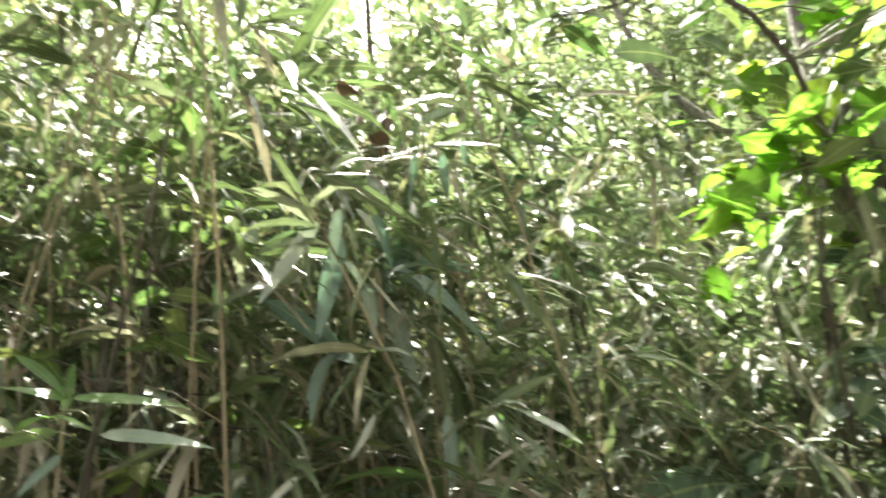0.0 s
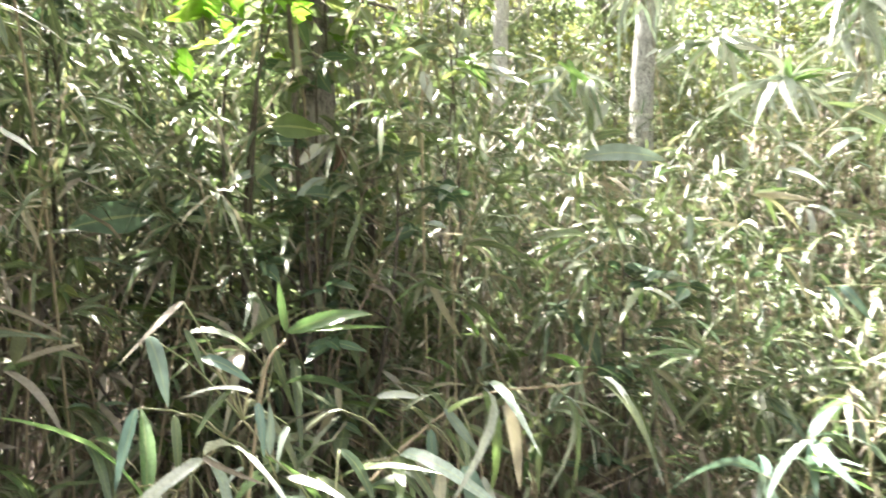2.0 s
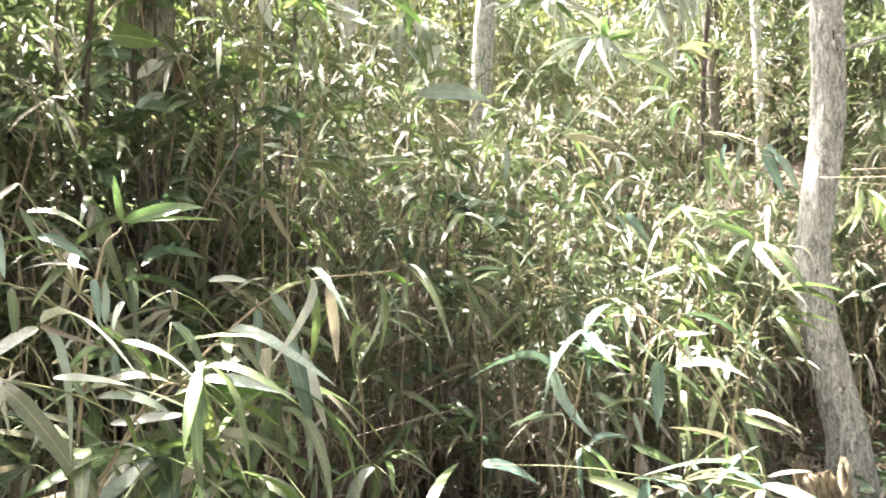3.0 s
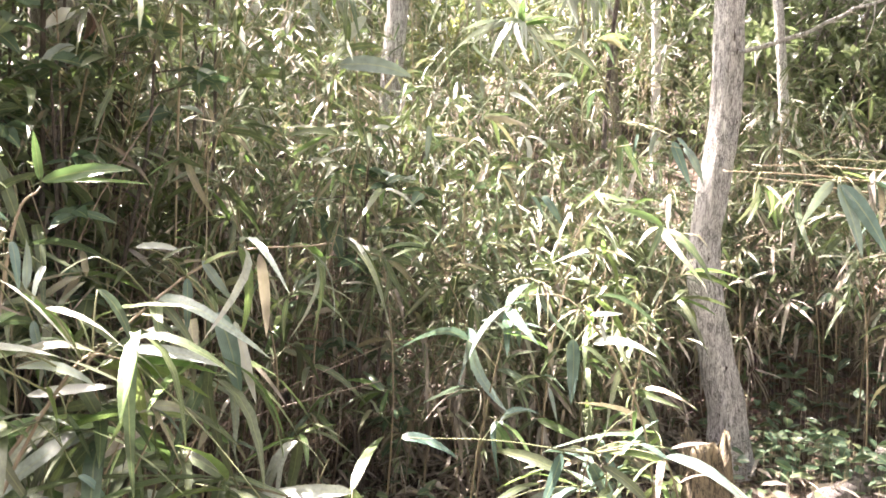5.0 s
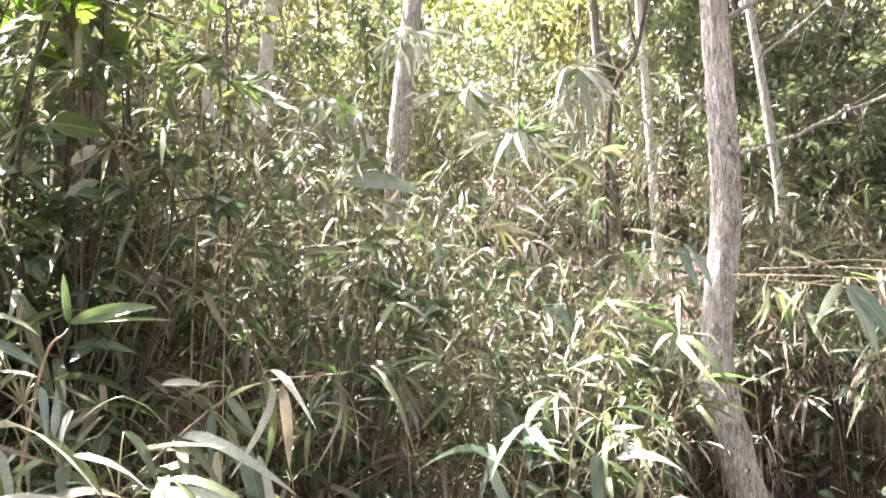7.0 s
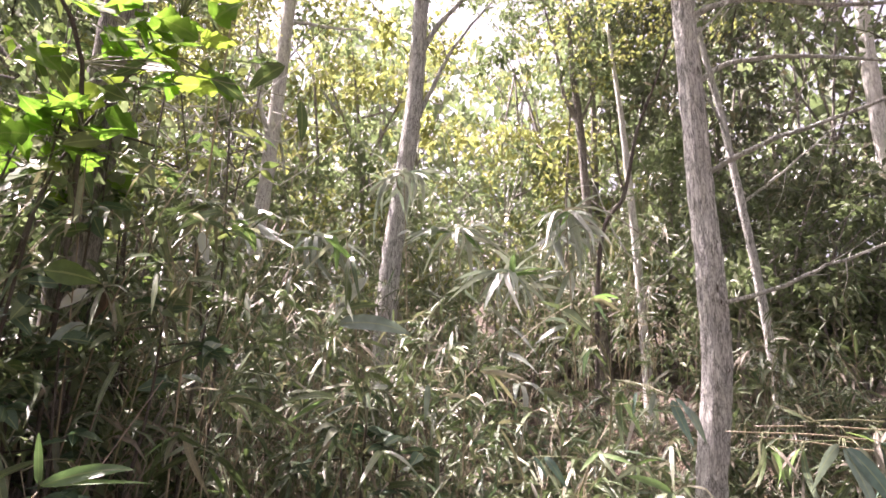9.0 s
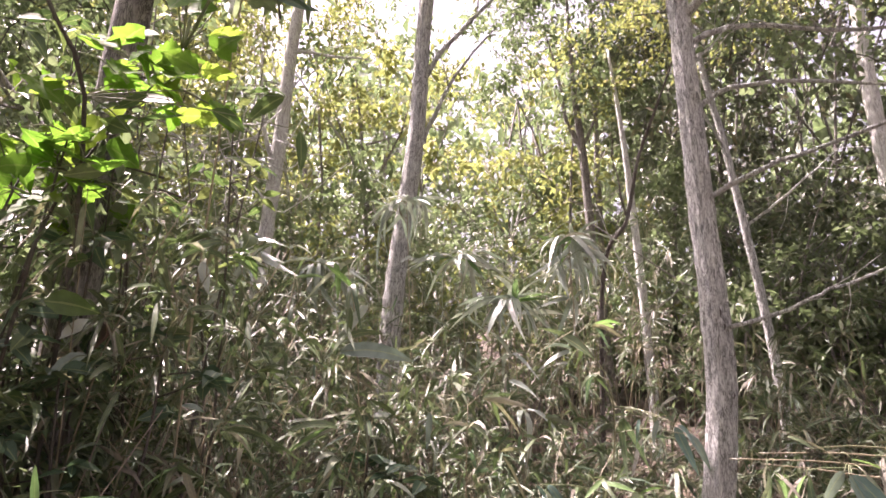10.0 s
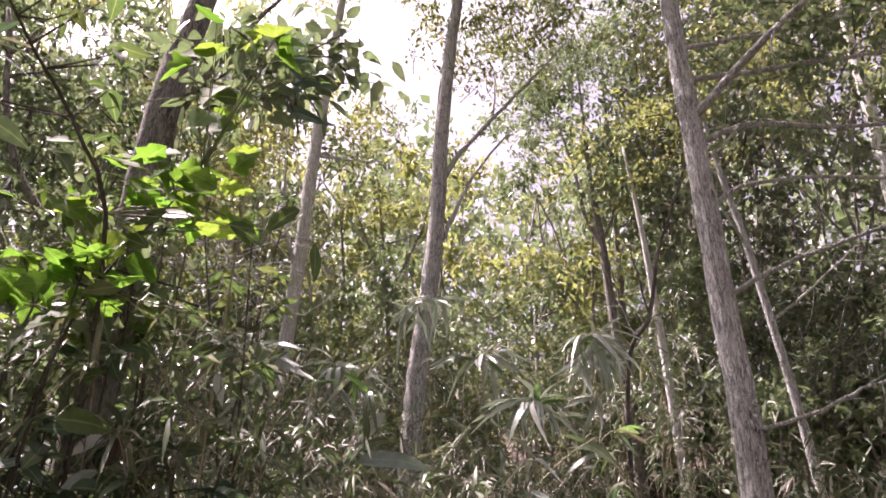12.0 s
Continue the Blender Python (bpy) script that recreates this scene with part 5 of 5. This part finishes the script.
add_leaves(one, (("wide", 0.97, 2.96, 1.72, 1.04, 2.93, 1.53),
     ("wide", 0.84, 3.0, 1.75, 0.82, 3.0, 1.64),
     ("pale", 0.31, 3.0, 1.9, 0.44, 2.98, 1.81),
     ("ever", 0.54, 3.06, 2.1, 0.68, 3.04, 1.99),
     ("wide", 0.42, 3.08, 1.49, 0.48, 3.08, 1.4),
     ("wide", 0.47, 3.08, 1.49, 0.56, 3.06, 1.36),
     ("pale", 0.92, 2.96, 1.72, 0.82, 2.98, 1.63),
     ("wide", 1.0, 2.93, 1.69, 1.08, 2.91, 1.55),
     ("wide", 0.86, 2.82, 1.74, 0.84, 2.83, 1.65),
     ("wide", 0.93, 2.8, 1.72, 0.99, 2.78, 1.61)), (0, 0, 1.5))
for az, r, h in ((8, 3.1, 1.7), (3, 3.2, 1.5), (-4, 3.2, 1.35), (-9, 3.3, 1.5), (13, 2.8, 1.7), (17, 2.5, 1.6), (-13, 3.4, 1.2), (24, 2.4, 1.5), (30, 2.3, 1.7), (35, 2.2, 1.4), (41, 2.2, 1.3), (47, 2.3, 1.9), (54, 2.4, 1.4), (62, 2.5, 2.2), (70, 2.6, 2.4), (78, 2.5, 2.3), (20, 2.45, 1.2), (-38, 3.6, 1.5), (-34, 4.2, 1.4)):
    x, y = -math.sin(radians(az)) * r, math.cos(radians(az)) * r
    featured_bamboo([(x, y, 0), (x + rf.normal(0, 0.04), y + rf.normal(0, 0.04), h * 0.5), (x + rf.normal(0, 0.12), y + rf.normal(0, 0.12) - 0.05, h)], random_sprays(8, 0.25, (4, 7), 0.5), "bamboo at the thicket's edge with mixed green leaves", 0.2, group="edge bamboo")


# ---- broad-leaved shrubs and saplings ----
def shrub(name, base, stems, label, meshes, leaf, category="shrub", per=6, twigs=5, twig_len=0.16, spread=0.8, dead=None, bare=6):
    """stems: lists of places from the base; twigs with rosettes of leaves sit on the upper part of each."""
    base = np.array(base, float)
    base[2] = float(ground_z(base[0], base[1]))
    t = thing(name, base, label, category)
    lines = []
    for places in stems:
        line = spline([np.zeros(3)] + [np.array(p, float) - base for p in places], 16)
        lines.append(line)
        b = Build()
        put_tube(b, line, [0.009, 0.007, 0.003], 7, 0, 0.08, rf)
        ends = [line[-1]]
        for i in range(twigs):
            k = int(rf.integers(bare, 16))
            w = unit(rf.normal(0, 1, 3) * np.array([1, 1, 0.5]) + np.array([0, 0, 0.35])) * twig_len * rf.uniform(0.5, 1.4)
            put_tube(b, spline([line[k], line[k] + w * 0.5 + rf.normal(0, 0.01, 3), line[k] + w], 4), [0.004, 0.002], 5, 0)
            ends.append(line[k] + w)
        owner = part("stem", b.mesh("stem", [TWIG]), t)
        for e in ends:
            a0 = rf.uniform(0, 6.28)
            for j in range(per):
                a = a0 + j * 6.28 / per + rf.normal(0, 0.2)
                put_leaf(owner, e + rf.normal(0, 0.012, 3), (math.cos(a), math.sin(a), rf.normal(-0.15, 0.35 * spread)), leaf * rf.uniform(0.6, 1.2), meshes)
    LINES[t.name] = np.concatenate(lines)
    for p in dead or ():
        q = np.array(p, float) - base
        put_leaf(t, q, (0.1, -0.1, -0.9), 0.11, L_RUST, 0.5, "dead_leaf", "curled reddish brown dead leaf")
    return t


lime = shrub("lime_sapling", (-1.5, 2.35, 0), [[(-1.5, 2.38, 1.2), (-1.47, 2.32, 2.2), (-1.40, 2.45, 2.75)], [(-1.45, 2.35, 1.4), (-1.2, 2.15, 2.3), (-0.85, 2.18, 2.9)], [(-1.4, 2.3, 1.4), (-1.25, 2.15, 2.0), (-1.12, 2.06, 2.55)]],
             "sapling with bright lime-green lobed leaves lit from above", L_LIME, 0.12, "sapling", per=3, twigs=3, twig_len=0.16, spread=0.7, bare=13)
for x, y, z in ((-1.53, 2.29, 2.55), (-1.55, 2.28, 2.38), (-1.35, 2.42, 2.63), (-1.42, 2.63, 2.78), (-1.48, 2.45, 2.66), (-1.15, 2.08, 2.88), (-0.98, 2.14, 2.87), (-0.85, 2.19, 2.85), (-1.13, 2.09, 2.5), (-0.74, 2.25, 2.74), (-1.15, 2.08, 2.3), (-1.08, 2.1, 2.68), (-0.8, 2.2, 3.2), (-0.7, 2.23, 3.4), (-0.62, 2.26, 3.5), (-1.05, 2.15, 2.8), (-1.2, 2.0, 2.75), (-0.9, 2.12, 2.78), (-0.85, 2.15, 3.05),
                (-1.63, 2.44, 2.96), (-1.60, 2.46, 2.73), (-1.37, 2.59, 2.73), (-1.59, 2.47, 2.56), (-1.37, 2.60, 2.61), (-1.62, 2.45, 2.43), (-1.40, 2.58, 2.43), (-1.23, 2.66, 2.58), (-1.41, 2.58, 2.97), (-1.43, 2.56, 2.72)):
    for k in range(2):
        e = np.array((x, y, z)) + rf.normal(0, 0.035, 3)
        d = unit(np.array((rf.normal(0, 0.8), rf.normal(0, 0.4), rf.normal(-0.35, 0.4)))) * rf.uniform(0.09, 0.15)
        add_leaves(lime, (("lime", *e, *(e + d)),), (0, 0.3, 3.6), sag=0.05)
# its outer sprays: (middle, spread along x, y and z, leaves)
for mid, wide, count in (((-0.86, 1.99, 2.82), (0.1, 0.04, 0.035), 9), ((-0.78, 2.05, 2.74), (0.05, 0.04, 0.035), 5), ((-1.1, 2.04, 2.44), (0.06, 0.04, 0.045), 6), ((-1.24, 1.97, 2.46), (0.05, 0.04, 0.05), 5), ((-0.7, 1.82, 3.15), (0.09, 0.05, 0.05), 8)):
    for _ in range(count):
        e = np.array(mid) + rf.normal(0, 1, 3) * np.array(wide)
        d = unit(np.array((rf.normal(0.35, 0.7), rf.normal(-0.2, 0.5), rf.normal(-0.25, 0.3)))) * rf.uniform(0.08, 0.14)
        add_leaves(lime, (("lime", *e, *(e + d)),), (0, 0.3, 3.6), sag=0.05)
bush = shrub("evergreen_shrub", (-1.3, 2.5, 0), [[(-1.25, 2.5, 1.1), (-1.2, 2.45, 1.9), (-1.15, 2.38, 2.3)], [(-1.35, 2.45, 1.0), (-1.35, 2.4, 1.7), (-1.3, 2.35, 2.1)], [(-1.1, 2.55, 1.0), (-0.95, 2.5, 1.6), (-0.9, 2.45, 2.0)], [(-1.2, 2.4, 0.8), (-1.15, 2.3, 1.4), (-1.15, 2.27, 1.85)]],
      "dark evergreen shrub with glossy oval leaves", L_EVER, 0.11, twigs=7, twig_len=0.2, dead=[(-1.09, 2.38, 2.03)])
add_leaves(bush, (("pale_oval", -1.1, 2.33, 1.91, -1.2, 2.28, 1.82),
     ("pale_oval", -1.1, 2.33, 2.02, -1.19, 2.29, 1.95),
     ("grey_oval", -0.8, 2.44, 2.25, -0.77, 2.45, 2.13),
     ("oval", -1.34, 2.08, 2.93, -1.26, 2.13, 2.83)), (0, 0, 1.6))
bush = shrub("evergreen_shrub", (-1.95, 2.55, 0), [[(-1.95, 2.5, 1.0), (-1.9, 2.42, 1.85)], [(-1.85, 2.5, 0.9), (-1.75, 2.38, 1.7), (-1.74, 2.3, 1.85)], [(-2.0, 2.45, 1.2), (-2.1, 2.4, 2.1)]],
      "evergreen shrub with pointed mid-green leaves in shade", L_EVER, 0.11, twigs=6, twig_len=0.18)
add_leaves(bush, (("mid_oval", -1.57, 2.08, 1.82, -1.65, 2.01, 1.85),
     ("mid_oval", -1.57, 2.09, 1.81, -1.75, 1.92, 1.77),
     ("mid_oval", -1.56, 2.09, 1.80, -1.58, 2.09, 1.73),
     ("mid_oval", -1.53, 2.12, 1.80, -1.57, 2.09, 1.73),
     ("mid_oval", -1.53, 2.12, 1.82, -1.47, 2.16, 1.88),
     ("mid_oval", -1.51, 2.13, 1.80, -1.43, 2.19, 1.79),
     ("mid_oval", -1.59, 2.07, 1.83, -1.64, 2.02, 1.88)), (-0.3, 0.5, 2.2), 0.6, 0.2, 0.05)
shrub("evergreen_shrub", (-0.3, 3.35, 0), [[(-0.3, 3.3, 1.0), (-0.26, 3.18, 1.75)], [(-0.35, 3.3, 0.9), (-0.37, 3.15, 1.55)], [(-0.2, 3.3, 0.9), (-0.12, 3.2, 1.55)]],
      "small bush of blue-green oval leaves among bamboo", L_EVER, 0.11, twigs=9, twig_len=0.18, bare=3)
shrub("evergreen_shrub", (-2.2, 2.35, 0), [[(-2.2, 2.35, 2.2), (-2.3, 2.3, 3.3)], [(-2.3, 2.4, 2.0), (-2.45, 2.5, 3.1)]],
      "tall shrub with dark oval leaves overhead", L_EVER, 0.12, twigs=7, twig_len=0.22)

# overhead at the left: an olive-leaved branch, and broad-leaved undergrowth among the tall bamboo
over = shrub("overhanging_shrub", (-1.45, 2.75, 0), [[(-1.3, 2.5, 1.4), (-1.06, 2.04, 2.53), (-1.11, 1.83, 2.85), (-1.19, 1.67, 3.02), (-1.26, 1.5, 3.2)]],
      "tall shrub with olive oval leaves hanging overhead", L_OLIVE, 0.125, per=4, twigs=11, twig_len=0.26, spread=0.9, bare=10)
for i in range(30):
    e = np.array((-1.08, 2.1, 2.56)) + rf.normal(0, 1, 3) * np.array([0.2, 0.12, 0.24])
    d = unit(np.array((rf.normal(0.2, 0.8), rf.normal(-0.2, 0.4), rf.normal(-0.35, 0.35)))) * rf.uniform(0.09, 0.16)
    add_leaves(over, (("olive", *e, *(e + d)),), (0, 0.2, 2.6), 0.7, 0.4, 0.06)
OLIVE_SHRUB = "leafy shrub with olive-green oval leaves among bamboo"
for x, y, h in ((-2.15, 1.95, 2.6), (-2.3, 1.15, 2.5), (-1.8, 2.15, 1.7), (-2.05, 0.75, 2.9), (-2.45, 1.6, 3.0), (-1.95, 1.45, 1.6), (-2.35, 0.95, 3.2), (-1.2, 2.95, 2.4), (-1.65, 3.0, 2.6), (-1.75, 3.1, 3.7), (-1.35, 3.2, 3.9), (-1.05, 3.15, 3.3)):
    shrub("broadleaf_shrub", (x, y, 0), [[(x + rf.normal(0, 0.06), y + rf.normal(0, 0.06), h * 0.5), (x + rf.normal(0, 0.16), y + rf.normal(0, 0.16), h * rf.uniform(0.85, 1.05))] for _ in range(3)],
          OLIVE_SHRUB, L_OLIVE, 0.11, per=4, twigs=6, twig_len=0.2, bare=5)
featured_bamboo([(-0.95, 2.75, 0), (-0.9, 2.65, 1.6), (-0.72, 2.3, 2.95), (-0.6, 2.05, 3.22)], [(0.93, (0.6, 0.1, 0.1), 0.1, 6, 0.25), (0.99, (0.7, -0.1, 0.2), 0.06, 6, 0.2), (0.85, (0.5, 0.3, 0.1), 0.1, 4, 0.4)], "tall bamboo with dark hanging leaf sprays overhead", 0.17, wide=True, young=0.2)


def vine_tangle(at, size, n, label):
    """Bleached dead twigs and vines caught in one another."""
    at = np.array(at, float)
    t = thing("dead_vine_tangle", (at[0], at[1], float(ground_z(at[0], at[1]))), label, "dead vines")
    up = at - np.array(t.location)
    for i in range(n):
        a = up + rf.normal(0, 1, 3) * size * 0.6
        way = unit(rf.normal(0, 1, 3) * np.array([1, 0.7, 0.8])) * rf.uniform(0.3, 0.9)
        if i < 4:
            a, way = np.array([rf.normal(0, 0.2), rf.normal(0, 0.1), -0.03]), up * 0.9
        b = Build()
        put_tube(b, spline([a, a + way * 0.35 + rf.normal(0, 0.1, 3), a + way * 0.7 + rf.normal(0, 0.12, 3), a + way], 9), [0.007, 0.005, 0.002], 5, 0, 0.1, rf)
        part("vine", b.mesh("vine", [BARK_PALE]), t)


for x, y, h in ((2.05, 4.75, 0.6), (2.5, 4.55, 0.75), (1.85, 5.0, 0.8)):
    z = float(ground_z(x, y))
    shrub("evergreen_shrub", (x, y, 0), [[(x + rf.normal(0, 0.06), y - 0.05, z + h * 0.5), (x + rf.normal(0, 0.2), y + rf.normal(-0.08, 0.1), z + h * rf.uniform(0.8, 1.1))] for _ in range(3)],
          "low evergreen shrub with dark oval leaves on an earth bank", L_EVER, 0.12, per=4, twigs=6, twig_len=0.22, bare=4)
vine_tangle((-1.7, 5.2, 3.85), np.array([0.45, 0.3, 0.3]), 38, "bleached dead vines tangled over the bamboo")

# ---- on the ground by the oak ----
def log(p, q, radius, label, name="fallen_log"):
    p, q = np.array(p, float), np.array(q, float)
    for e in (p, q):
        e[2] = float(ground_z(e[0], e[1])) + radius * 0.7
    t = thing(name, p, label, "log")
    b = Build()
    mid = (q - p) / 2
    mid[2] = float(ground_z(*(p + mid)[:2])) + radius * 0.75 - p[2]
    put_tube(b, spline([np.zeros(3), mid, q - p], 16), [radius, radius * 0.95, radius * 0.75], 12, 0, 0.08, rf)
    return part("wood", b.mesh("wood", [BARK_MID]), t)


log((1.84, 3.33, 0), (2.85, 4.25, 0), 0.058, "brown weathered fallen branch lying on litter")


def stump(x, y, height, radius, label):
    """An old broken stump: a flared, ribbed foot, a ragged rim and a standing shard."""
    z = float(ground_z(x, y))
    t = thing("tree_stump", (x, y, z - 0.04), label, "stump")
    n, rings = 28, 12
    a = np.linspace(0, 2 * math.pi, n, endpoint=False)
    ribs = 1 + 0.10 * np.sin(a * 5 + 0.7) + 0.06 * np.sin(a * 9) + 0.04 * np.sin(a * 14 + 2)
    rim = height * (0.85 + 0.09 * np.sin(a * 3 + 1) + 0.05 * np.sin(a * 7) + rf.uniform(-0.03, 0.03, n))
    V = []
    for i in range(rings):
        s = i / (rings - 1)
        r = radius * (1 + 0.75 * math.exp(-s * 5)) * (1 - 0.12 * s) * (1 + (ribs - 1) * (1.6 - s)) * (1 + rf.normal(0, 0.012, n))
        V.append(np.stack([np.cos(a) * r, np.sin(a) * r, rim * s], 1))
    V.append(np.stack([np.cos(a) * radius * 0.55, np.sin(a) * radius * 0.55, rim * 0.6], 1))
    idx = np.arange((rings + 1) * n).reshape(rings + 1, n)
    q0, q1, q2, q3 = idx[:-1], np.roll(idx[:-1], -1, 1), np.roll(idx[1:], -1, 1), idx[1:]
    F = np.concatenate([np.stack([q0, q1, q2], -1).reshape(-1, 3), np.stack([q0, q2, q3], -1).reshape(-1, 3)])
    V = np.concatenate(V + [np.array([[0, 0, height * 0.45]])])
    F = np.concatenate([F, np.array([(idx[-1][i], idx[-1][(i + 1) % n], len(V) - 1) for i in range(n)])])
    b = Build()
    b.add(V, F, np.full((len(V), 2), 0.25))
    part("wood", b.mesh("wood", [STUMP_WOOD]), t)
    b = Build()
    put_tube(b, spline([(radius * 0.75, -radius * 0.4, height * 0.1), (radius * 0.72, -radius * 0.45, height * 0.6), (radius * 0.5, -radius * 0.4, height * 1.02)], 8), [0.03, 0.024, 0.004], 6, 0, 0.2, rf)
    part("shard", b.mesh("shard", [STUMP_WOOD]), t, "split shard of bare wood")


stump(1.29, 3.3, 0.5, 0.12, "brown broken stump at the foot of an oak")


def ground_plants():
    rng = np.random.default_rng(61)
    b = Build()
    for cx, cy, sx, sy, n in ((2.2, 3.9, 0.35, 0.25, 260), (2.4, 4.4, 0.35, 0.25, 160), (2.0, 4.3, 0.25, 0.2, 90), (1.2, 3.3, 0.3, 0.2, 70), (-0.2, 3.1, 0.3, 0.2, 70), (2.6, 3.3, 0.3, 0.3, 90)):
        x, y = rng.normal(cx, sx, n), rng.normal(cy, sy, n)
        p = np.stack([x, y, ground_z(x, y) + rng.uniform(0.03, 0.24, n) ], 1)
        d = np.stack([rng.normal(0, 1, n), rng.normal(0, 1, n), rng.normal(-0.1, 0.25, n)], 1)
        put_leaves(b, BROAD, p, d, rng.uniform(0.05, 0.12, n), rng.uniform(0.03, 0.065, n), rng, 0.15, 0.2, 0.4)
        for k in range(0, n):
            put_tube(b, np.array([[x[k], y[k], float(ground_z(x[k], y[k])) - 0.01], p[k]]), [0.0015, 0.001], 3, 1)
    return tagged(new("ground_ivy", b.mesh("ground_ivy", [EVERGREEN, CULM])), "low green creepers over the litter", "ground plants", kind="stuff")


ground_plants()


def fringe():
    """Short bamboo and dead hanging leaves that fill the thicket's foot."""
    rng = np.random.default_rng(62)
    out = Build()
    protos = []
    for i in range(8):
        stem, sprays = bamboo_pieces(rng, 1.0, rng.uniform(0.15, 0.5), 0.08, 9, 0.18, rng.uniform(0.16, 0.36), blade=BLADE_FAR)
        b = Build()
        for s, force in [(stem, 2)] + [(s, None) for s in sprays]:
            v, f, uv, m = s.arrays()
            b.add(v, f, uv, 0)
            b.m[-1][:] = m if force is None else force
        protos.append(b.arrays())
    for i in range(390):
        az = rng.uniform(-48, 100) if i < 190 else rng.uniform(-45, 12) if i < 260 else rng.uniform(-15, -5) if i < 310 else rng.uniform(-32, -14)
        r = float(near_edge(az)) + (rng.uniform(-0.25, 0.9) if i < 310 else rng.uniform(0.3, 1.9))
        x, y = -math.sin(radians(az)) * r, math.cos(radians(az)) * r
        if -33 < az < -16 and r < 4.9:
            continue
        v, f, uv, m = protos[int(rng.integers(0, 8))]
        k = rng.uniform(0.55, 1.25)
        a = rng.uniform(0, 6.28)
        c, s = math.cos(a), math.sin(a)
        kw = k
        out.add(np.stack([(v[:, 0] * c - v[:, 1] * s) * kw + x, (v[:, 0] * s + v[:, 1] * c) * kw + y, v[:, 2] * k + float(ground_z(x, y))], 1), f, uv, 0)
        out.m[-1][:] = m
    return tagged(new("low_bamboo", out.mesh("low_bamboo", LEAFMATS)), "short bamboo with many dead tan leaves at the thicket's foot", "bamboo", kind="stuff")


fringe()

shrub("climbing_shrub", (-1.5, 2.62, 0), [[(-1.48, 2.62, 0.9), (-1.38, 2.6, 1.7), (-1.3, 2.58, 2.3)], [(-1.42, 2.66, 0.8), (-1.3, 2.62, 1.5), (-1.22, 2.6, 2.0)], [(-1.55, 2.64, 0.9), (-1.5, 2.6, 1.4), (-1.42, 2.58, 1.9)]],
      "dark evergreen climber clothing a leaning trunk", L_EVER, 0.1, "climber", per=4, twigs=9, twig_len=0.14, spread=1.2)
